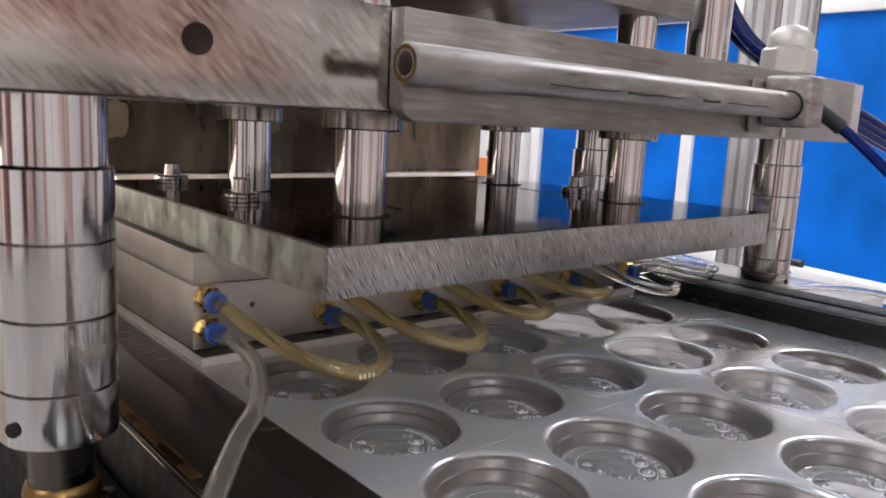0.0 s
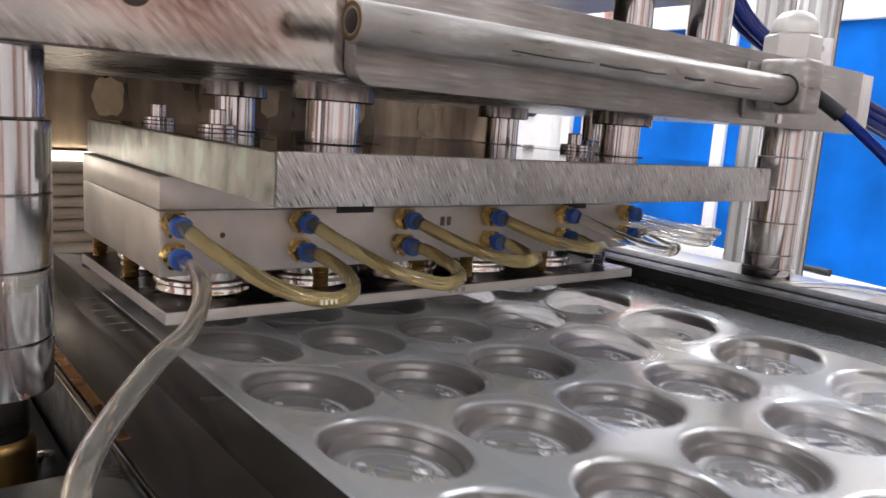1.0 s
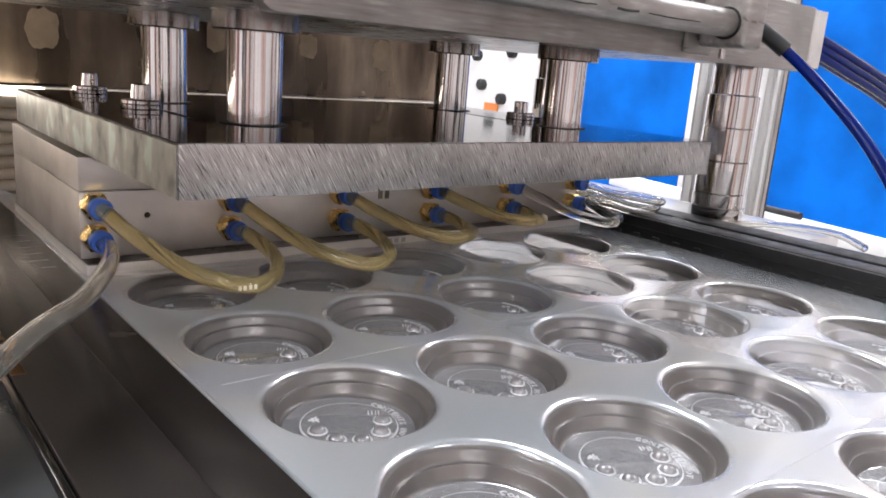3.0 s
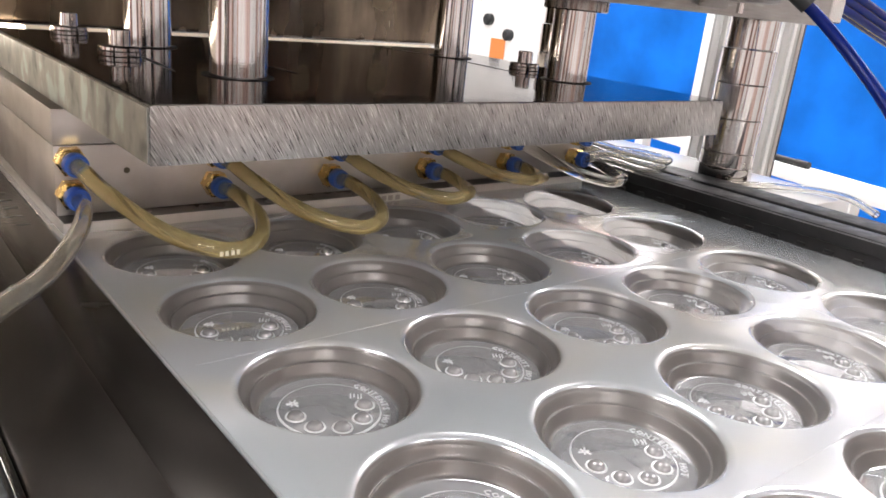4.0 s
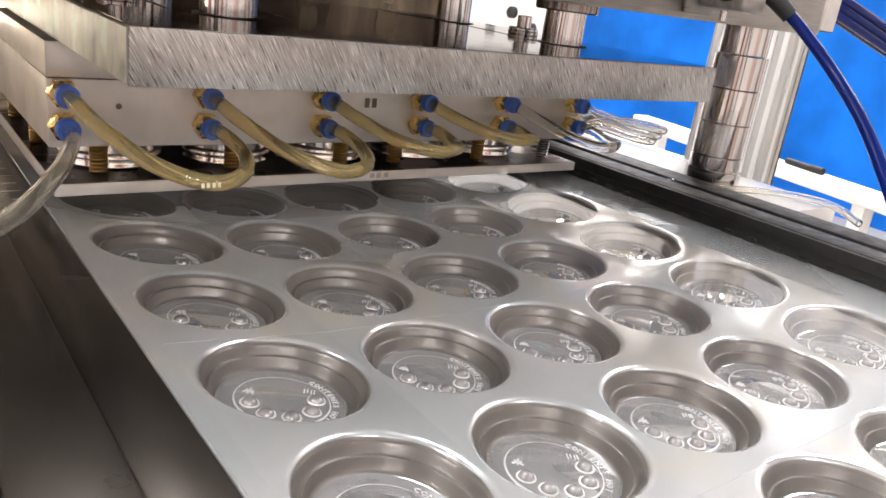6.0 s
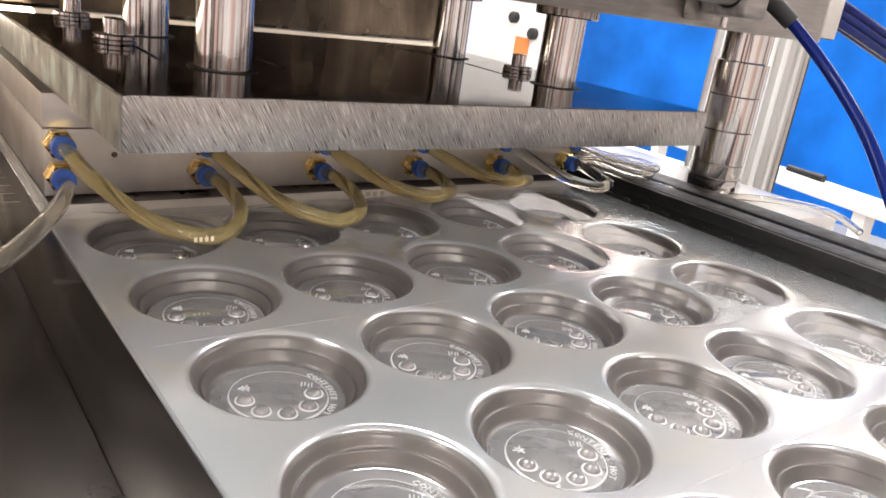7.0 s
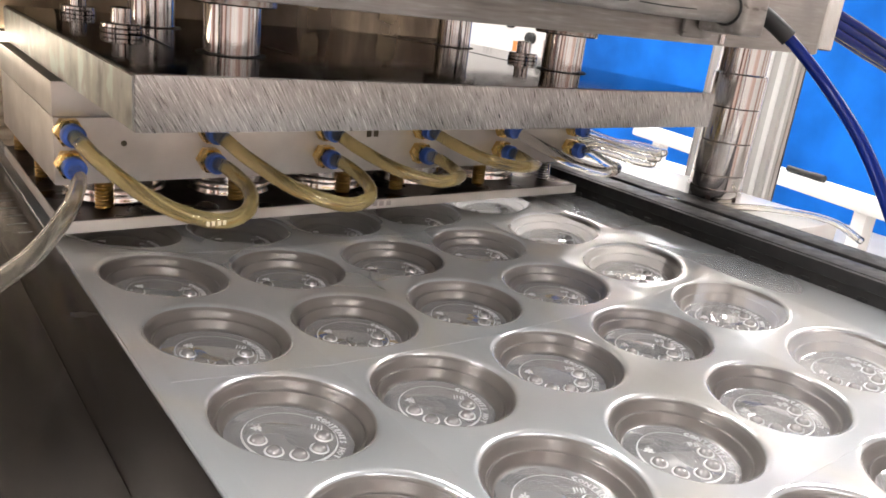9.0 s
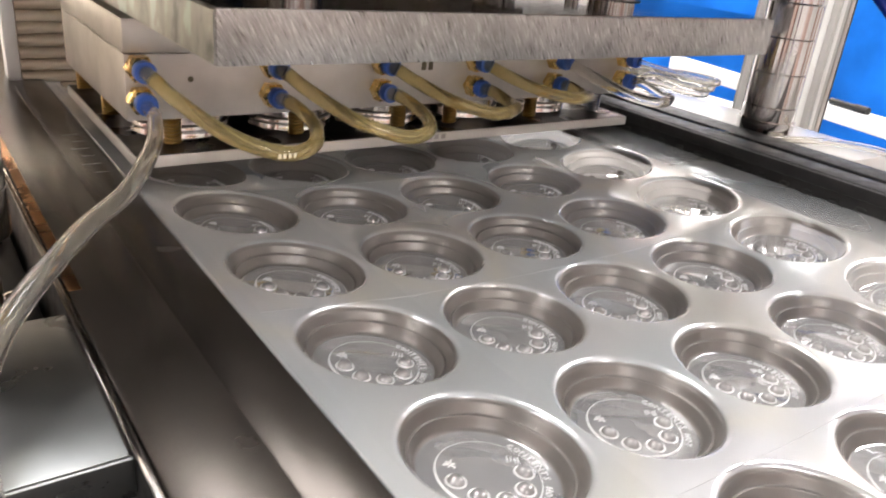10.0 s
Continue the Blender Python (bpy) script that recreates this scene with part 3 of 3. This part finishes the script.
part("hose", tube([(0.560, -0.052, 0.246), (0.574, -0.078, 0.225), (0.580, -0.118, 0.190), (0.569, -0.160, 0.156), (0.552, -0.197, 0.121), (0.520, -0.243, 0.075), (0.50, -0.28, 0.0), (0.50, -0.3, -0.12)], 0.0056, 14), HOSE, cyl, "dark blue air hose")

# ---- bed: rails beside the sheet ----
bed = thing("machine_bed", (0.3, 0, -0.10), "dark steel machine bed with rails on both sides", "machine bed")
part("left_rail", box(-0.052, -0.0165, -0.9, 1.4, -0.03, 0.0065, 0.0015), RAILTOP, bed, "dark worn steel rail")
part("left_guide", box(-0.100, -0.053, -0.9, 1.4, -0.03, 0.0110, 0.0015), RAILTOP, bed, "dark worn steel guide strip")
part("right_rail", box(0.608, 0.646, -0.9, 1.4, -0.03, 0.0300, 0.0015), BLACK, bed, "black chain rail")
part("rail_cap", box(0.6105, 0.6435, -0.9, 1.4, 0.0301, 0.0308, 0.0003), BLACK, bed, "worn steel cap")
part("groove", box(0.647, 0.658, -0.9, 1.4, -0.03, 0.0200), BLACK, bed, "black groove")
part("outer_rail", box(0.659, 0.699, -0.9, 1.4, -0.03, 0.0305, 0.002), BLACK, bed, "dark outer rail")
part("right_table", box(0.701, 0.838, -0.045, 1.4, -0.03, 0.0205, 0.002), TABLE, bed, "white machine table")
part("tray", box(-0.05, 0.62, -0.9, 1.4, -0.12, -0.10), TRAY, bed)

part("base", box(-0.099, 0.698, -0.88, 1.38, -0.95, -0.1205, 0.004), BLACK, bed, "dark painted machine base")
part("side_beam", box(-0.240, -0.1055, -0.16, 0.90, -0.95, -0.251, 0.004), BLACK, bed, "dark painted side beam")

# ---- formed plastic sheet, carried forward two rows a stroke ----
PYT, PXT = 0.1157, 0.1095
SHEET_Z = 0.0050
EDGES = [-0.0162, -0.00195] + [-0.00195 + PXT * (i + 1) for i in range(5)] + [0.612]


def cup_mesh():
    prof = [(0.0536, 0.0), (0.0524, -0.0001), (0.0512, -0.0004), (0.0500, -0.0010), (0.0490, -0.0020), (0.0483, -0.0033), (0.0478, -0.0036), (0.0474, -0.0040), (0.0465, -0.0058), (0.0450, -0.0084),
            (0.0444, -0.0093), (0.0438, -0.0096), (0.0433, -0.0093), (0.0428, -0.0092), (0.0424, -0.0095), (0.0420, -0.0102), (0.0402, -0.0150), (0.0391, -0.0164), (0.0380, -0.0169), (0.0366, -0.0171),
            (0.0285, -0.0171), (0.0281, -0.0164), (0.0275, -0.0163), (0.0, -0.0163)]
    seg = 64
    bm = lathe(prof, seg=seg, cap=False)
    bm.verts.ensure_lookup_table()
    bm.faces.ensure_lookup_table()
    rim = [bm.verts[k] for k in range(seg)]
    hx, hy = PXT / 2, PYT / 2
    out = []
    for k in range(seg):
        a = 2 * math.pi * k / seg
        c, s = math.cos(a), math.sin(a)
        m = min(hx / abs(c) if abs(c) > 1e-9 else 1e9, hy / abs(s) if abs(s) > 1e-9 else 1e9)
        out.append(bm.verts.new((c * m, s * m, 0)))
    for k in range(seg):
        bm.faces.new((rim[k], rim[(k + 1) % seg], out[(k + 1) % seg], out[k]))
    corner = [bm.verts.new((sx * hx, sy * hy, 0)) for sx, sy in ((1, 1), (-1, 1), (-1, -1), (1, -1))]
    for v, (sx, sy) in zip(corner, ((1, 1), (-1, 1), (-1, -1), (1, -1))):
        near = sorted(range(seg), key=lambda k: (out[k].co - v.co).length)[:2]
        a, b = out[near[0]], out[near[1]]
        if abs(a.co.x - b.co.x) > 1e-6 and abs(a.co.y - b.co.y) > 1e-6:
            bm.faces.new((a, v, b))
    # ring of small domes on the raised disc
    flat = len(bm.faces)
    for i in range(5):
        a = radians(-185 + 42 * i)
        p = (0.0199 * math.cos(a), 0.0199 * math.sin(a), -0.0163)
        lathe([(0.0059, 0.0), (0.0056, 0.0006), (0.0051, 0.0006), (0.0046, 0.0003)], p, seg=20, bm=bm, cap=False)
    ringed = len(bm.faces)
    for i in range(5):
        a = radians(-185 + 42 * i)
        p = (0.0199 * math.cos(a), 0.0199 * math.sin(a), -0.0163)
        lathe([(0.0046, 0.0003), (0.0041, 0.0016), (0.0030, 0.0026), (0.0015, 0.0031), (0.0, 0.0032)], p, seg=20, bm=bm, cap=False)
    domed = len(bm.faces)
    bmesh.ops.recalc_face_normals(bm, faces=bm.faces)
    bm.faces.ensure_lookup_table()
    if bm.faces[0].normal.z < 0:
        bmesh.ops.reverse_faces(bm, faces=bm.faces)
    # Faces below the rim take the darkened wall plastic.
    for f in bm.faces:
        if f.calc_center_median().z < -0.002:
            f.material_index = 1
    for f in bm.faces:
        c = f.calc_center_median()
        if c.z < -0.0158 and c.xy.length < 0.0378:
            f.material_index = 2
        elif c.z > -0.0019:
            f.material_index = 0
    for i, f in enumerate(bm.faces):
        if i >= ringed:
            f.material_index = 4
        elif i >= flat or 0.0274 < f.calc_center_median().xy.length < 0.0284:
            f.material_index = 3
    letters(bm, "CONTENTS HOT", 0.0294, 30, 8.0, 0.0056, -0.0168)
    mark = pose(0.0205 * math.cos(radians(14)), 0.0205 * math.sin(radians(14)), -0.0163, 0, 0, -31)
    for u, v, l in ((-0.0030, 0.0, 0.0046), (0.0030, 0.0, 0.0046), (-0.0010, 0.0006, 0.0034), (0.0012, -0.0004, 0.0040)):
        merge(bm, turned(box(u - 0.0004, u + 0.0004, v - l / 2, v + l / 2, 0.0, 0.0005), mark))
    for k in range(6):
        leaf = pose(0.0205 * math.cos(radians(136)), 0.0205 * math.sin(radians(136)), -0.0163, 0, 0, 15 + 60 * k)
        merge(bm, turned(box(-0.0005, 0.0005, 0.0007, 0.0038 if k % 2 else 0.0028, 0.0, 0.0005), leaf))
    for i, f in enumerate(bm.faces):
        if i >= domed:
            f.material_index = 3
    return bm


def letters(bm, text, radius, start, step, size, z):
    """Raised letters along a circle on the lid's floor."""
    for i, ch in enumerate(text):
        if ch == " ":
            continue
        cu = bpy.data.curves.new("letter", "FONT")
        cu.body, cu.size, cu.extrude, cu.align_x, cu.resolution_u = ch, size, 0.0002, "CENTER", 1
        tmp = bpy.data.objects.new("letter", cu)
        me = bpy.data.meshes.new_from_object(tmp)
        a = radians(start - step * i)
        me.transform(Matrix.Translation((radius * math.cos(a), radius * math.sin(a), z)) @ pose(0, 0, 0, 0, 0, math.degrees(a) - 90))
        bm.from_mesh(me)
        bpy.data.meshes.remove(me)
        bpy.data.objects.remove(tmp)
        bpy.data.curves.remove(cu)
    return bm


sheet = thing("plastic_sheet", (0, 0, SHEET_Z), "glossy translucent plastic sheet with rows of formed round lids", "plastic sheet")
cell = finish(cup_mesh(), "lid", PET, 50)
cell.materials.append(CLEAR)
cell.materials.append(BASE)
cell.materials.append(EMBOSS)
cell.materials.append(LENS)
ROWS = 19
STRIPS = []
for k in range(7):
    w = EDGES[k + 1] - EDGES[k]
    y_lo, y_hi = -0.60, -0.60 + ROWS * PYT
    if k in (0, 6):
        ob = part("edge_strip", box(0, w, y_lo, y_hi, SHEET_Z - 0.0006, SHEET_Z), PET, sheet)
    else:
        ob = new("lid_strip")
        ob.parent = sheet
    STRIPS.append(ob)
    if 0 < k < 6:
        for j in range(ROWS):
            c = new("lid", cell)
            c.parent = ob
            c.location = (w / 2, 0.1102 - 0.1157 * 6 + PYT * j, 0)

ridge = box(0, PXT, -0.0005, 0.0005, -0.0004, 0.00018, 0.0001, seg=1)
ridge_mesh = finish(ridge, "ridge", PET)
for ob in STRIPS[1:6]:
    for j in range(9):
        r = new("ridge", ridge_mesh)
        r.parent = ob
        r.location = (0, -0.533 + 2 * PYT * j, 0)
part("bead", rod((-0.0150, -0.6, SHEET_Z), (-0.0150, -0.6 + ROWS * PYT, SHEET_Z), 0.0012, 8), PET, sheet, "curled pale edge")

# ---- surroundings at the back ----
cabp = thing("back_panel", (-0.1, 0.62, 0.127), "dark brown smeared steel panel behind the press", "panel")
part("panel", box(-1.2, 0.70, 0.61, 0.63, 0.1292, 0.95, 0.002), PANEL, cabp)
part("lower_edge", box(-1.2, 0.70, 0.604, 0.634, 0.1262, 0.1290, 0.0008), STEEL, cabp, "bright folded lower edge")
rng = random.Random(5)
for x, z, w, h in ((-0.22, 0.20, 0.016, 0.024), (0.058, 0.198, 0.019, 0.024), (0.280, 0.208, 0.014, 0.024), (0.427, 0.203, 0.015, 0.018), (0.564, 0.199, 0.018, 0.024)):
    patch = bmesh.new()
    ring = []
    for k in range(18):
        a, q = 2 * math.pi * k / 18, rng.uniform(0.90, 1.08)
        c, d = math.cos(a), math.sin(a)
        m = max(abs(c), abs(d)) ** -0.5
        ring.append(patch.verts.new((x + w * q * m * c, 0.6088, z + h * q * m * d)))
    out = bmesh.ops.extrude_face_region(patch, geom=[patch.faces.new(ring)])
    bmesh.ops.translate(patch, vec=(0, 0.0014, 0), verts=[v for v in out["geom"] if isinstance(v, bmesh.types.BMVert)])
    part("tape", patch, TAPE, cabp, "torn tape patch")
bel = thing("bellows", (0.0, 0.58, -0.03), "ribbed metal bellows cover behind the block", "bellows")
for k in range(11):
    z = -0.035 + 0.0145 * k
    part("rib", lathe([(0.0, 0), (0.0072, 0.0), (0.0072, 0.17), (0.0, 0.17)], (-0.037, 0.585, z), (1, 0, 0), 12), RIB, bel)
part("end_plate", box(-0.053, -0.0385, 0.575, 0.600, -0.042, 0.116, 0.001), WHITE, bel, "white end plate")
part("backing", box(-0.038, 0.133, 0.587, 0.600, -0.042, 0.116), RIB, bel)
lamp = thing("tube_light", (-0.45, 0.600, 0.1195), "glowing warm tube light under the back panel", "tube light")
part("tube", rod((-0.95, 0.598, 0.1215), (0.055, 0.598, 0.1215), 0.0045, 12), TUBELIGHT, lamp)
lw = thing("cream_cabinet", (-0.5, 0.9, -0.95), "cream painted cabinet standing behind the machine", "cabinet")
part("body", box(-1.2, 0.9, 0.9, 1.2, -0.95, 0.115, 0.01), CREAM, lw)

# enclosure frame uprights beyond the far post
def frame_upright(x0, y0, w, label):
    t = thing("frame_profile", (x0 + w / 2, y0 + w / 2, -0.95), label, "frame profile", "enclosure uprights")
    part("profile", box(x0, x0 + w, y0, y0 + w, -0.95, 1.05, 0.003), UPRIGHT, t)
    for k in (0.28, 0.72):
        part("rib", box(x0 - 0.0026, x0 - 0.0002, y0 + w * k - 0.006, y0 + w * k + 0.006, -0.95, 1.05, 0.001), WHITE, t)
        part("rib", box(x0 + w * k - 0.006, x0 + w * k + 0.006, y0 - 0.0026, y0 - 0.0002, -0.95, 1.05, 0.001), WHITE if k < 0.5 else MILLED, t)
    part("slot", box(x0 + w * 0.90, x0 + w * 0.97, y0 - 0.0012, y0 - 0.0002, -0.95, 1.05), DARKSTEEL, t, "dark slot along the edge")
    return t


frame_upright(0.944, 0.221, 0.044, "white slotted frame upright beyond the machine table")
gus = frame_upright(1.302, 0.330, 0.060, "bright slotted aluminium frame upright with a bolted gusset")
part("gusset", box(1.276, 1.286, 0.300, 0.392, 0.325, 0.405, 0.002), WHITE, gus, "white gusset plate")
for y, z in ((0.320, 0.343), (0.372, 0.343), (0.320, 0.385), (0.372, 0.385)):
    part("bolt", lathe([(0.0085, 0), (0.0085, 0.006), (0.006, 0.008)], (1.276, y, z), (-1, 0, 0), 16), STEEL, gus, "steel bolt head")

# parts over the platen
upp = thing("top_plate", (0.1, 0.28, 0.345), "aluminium top plate above the platen", "plate")
part("plate", box(-0.36, 0.545, 0.10, 0.50, 0.345, 0.395, 0.0015), BARS, upp)
ROD = (0.600, 0.112)
up2 = thing("tie_rod", (*ROD, 0.2905), "chromed tie rod rising above the platen", "tie rod")
part("rod", lathe([(0.0255, 0.0), (0.0255, 0.6)], (*ROD, 0.2905), seg=48), CHROME, up2)
NUT = (0.655, 0.036)
dome = thing("acorn_nut", (*NUT, 0.2905), "large polished acorn nut on the platen", "acorn nut")
part("hexagon", hexa((*NUT, 0.2905), 0.054, 0.034, (0, 0, 1)), EDGE, dome)
part("dome", lathe([(0.026, 0.0), (0.026, 0.006), (0.0235, 0.015), (0.016, 0.0225), (0.008, 0.0255), (0.0, 0.0262)], (*NUT, 0.3242), seg=36), EDGE, dome, "polished dome")
bund = thing("hose_bundle", (0.75, 0.12, 0.30), "bundle of dark blue air hoses behind the bar", "hoses")
for k in range(6):
    o = 0.011 * (k % 3)
    p = 0.011 * (k // 3)
    part("hose", tube([(0.555 + o, 0.125 + p, 0.46), (0.625 + o, 0.105 + p, 0.365), (0.70 + o, 0.095 + p, 0.322), (0.84 + o, 0.075 + p, 0.285 - o), (0.98, 0.055 + p, 0.250 - o), (1.15, 0.04 + p, 0.205 - o), (1.35, 0.02, 0.12 - o)], 0.0062, 12, steps=6), HOSE, bund, "dark blue air hose")

# bed side: lower tray, bracket, scale ticks, chain
trayl = thing("side_plate", (-0.17, -0.11, 0.004), "dull sheet-metal side plate with a folded bright lip beside the bed", "plate")
part("sheet", box(-0.235, -0.1056, -0.182, -0.040, 0.0040, 0.0072, 0.0008), TRAY, trayl)
part("lip", box(-0.235, -0.1050, -0.1865, -0.1825, -0.012, 0.0092, 0.0012), TRAY, trayl, "folded bright lip")
part("bracket", box(-0.225, -0.1056, -0.175, -0.168, -0.10, 0.0038), RUBBER, trayl, "black stay under the plate")
# Thin copper strip paints the orange reflection along the guide's outer edge.
part("edge_reflection", box(-0.0996, -0.0925, -0.02, 0.75, 0.0111, 0.0114, 0.0001), WARMGLINT, bed, "copper-coloured strip standing in for a warm reflection on the guide edge")
part("side_wall", box(-0.1045, -0.1010, -0.9, 1.4, -0.25, 0.0082, 0.0006), BLACK, bed, "dark side plate")
part("side_edge", box(-0.1045, -0.1010, -0.9, 1.4, 0.0083, 0.0100, 0.0005), STEEL, bed, "bright worn edge of the side plate")
brk = thing("black_bracket", (-0.17, 0.0, -0.07), "black steel bracket with bolts beside the guide post", "bracket")
part("arm", box(-0.135, -0.108, -0.06, 0.30, -0.0695, -0.030, 0.003), RUBBER, brk)
for y in (-0.04, 0.06, 0.16):
    part("bolt", lathe([(0.006, 0), (0.006, 0.006), (0.004, 0.007)], (-0.1215, y, -0.030), seg=14), STEEL, brk)
for k in range(6):
    part("tick", box(-0.036 - 0.005 * (k % 2), -0.026, 0.205 + 0.024 * k, 0.2065 + 0.024 * k, 0.0066, 0.0068), MARK, bed, "white scale mark")
chain = thing("feed_chain", (0.598, 0.2, 0.0), "black feed chain along the rail", "chain")
for k in range(56):
    part("link", box(0.6045, 0.6078, -0.62 + 0.0285 * k, -0.610 + 0.0285 * k, 0.0066, 0.0100, 0.0008, seg=1), BLACK, chain)
part("lip", box(0.6040, 0.6078, -0.9, 1.2, 0.0175, 0.0300, 0.001), BLACK, chain)
those = thing("table_hose", (0.72, 0.03, 0.021), "clear hose lying on the machine table", "hose")
part("hose", tube([(0.61, 0.26, 0.026), (0.635, 0.12, 0.026), (0.665, 0.062, 0.026), (0.726, 0.032, 0.026), (0.77, 0.01, 0.026), (0.80, -0.022, 0.026), (0.80, -0.06, 0.026), (0.78, -0.1, 0.02)], 0.0046, 14, inner=0.003), CTUBE, those)


def motions():
    """The press opens, the sheet moves on two rows, the press closes again."""
    starts = (-0.01, 4.09, 8.14)
    lift = [(0.0, 0.0), (0.30, 0.0004), (0.40, 0.0020), (0.50, 0.0065), (0.62, 0.0170), (0.75, 0.0290), (0.90, 0.0368), (1.02, 0.0385)]
    gap = [(0.0, 0.0), (0.08, 0.0050), (0.20, 0.0150), (0.30, 0.0210), (0.40, 0.0225)]
    feed = [(0.84, 0.0), (0.93, 0.028), (1.05, 0.068), (1.18, 0.116), (1.30, 0.164), (1.43, 0.210), (1.51, 0.229), (1.58, 0.2332)]
    close = 2.38
    drop = [(0.0, 0.0385), (0.08, 0.031), (0.14, 0.020), (0.22, 0.007), (0.30, 0.0)]
    grip = [(0.22, 0.0225), (0.32, 0.012), (0.42, 0.003), (0.52, 0.0)]

    def value(t, track):
        if t <= track[0][0]:
            return track[0][1]
        for (a, u), (b, v) in zip(track, track[1:]):
            if t <= b:
                return u + (v - u) * (t - a) / (b - a)
        return track[-1][1]

    times = [i / 15 for i in range(151)]
    tool_rows, strip_rows, sheet_rows, sags = [], [], [], []
    for t in times:
        s = max([a for a in starts if a <= t], default=starts[0])
        u, c = t - s, t - s - (close + 0.05)
        h = value(u, lift) if c < 0 else value(c, drop)
        e = value(u, gap) if c < 0 else value(c, grip)
        y = -0.2332 * starts.index(s) - value(u - (-0.04, -0.02, 0.035)[starts.index(s)], feed)
        tool_rows.append((t, pose(0, 0, h)))
        strip_rows.append((t, pose(0, 0, h - e + 0.0026 * (1 - e / 0.0225))))
        sheet_rows.append((t, pose(0, y, SHEET_Z)))
        sags.append((t, 0.0185 * e / 0.0225))
    walk(tool, tool_rows)
    walk(strip, strip_rows)
    walk(sheet, sheet_rows)
    pivot = Matrix.Translation((0.0, 0.178, 0.0331))
    walk(SUPPLY, [(t, pivot @ pose(0, 0, 0, -4.5 * (1 - m.translation.z / 0.0385), 0, 0) @ pivot.inverted()) for t, m in tool_rows])
    for k, ob in enumerate(STRIPS):
        rows = []
        for t, q in sags:
            x, z = EDGES[0], 0.0
            for i in range(k + 1):
                w = EDGES[i + 1] - EDGES[i]
                low = -q * max(0.0, 1 - abs((EDGES[i + 1] - 0.2718) / 0.2900) ** 2.6)
                a = math.asin((low - z) / w)
                if i < k:
                    x, z = x + w * math.cos(a), low
            rows.append((t, pose(x, 0, z, 0, -math.degrees(a), 0)))
        walk(ob, rows)


motions()
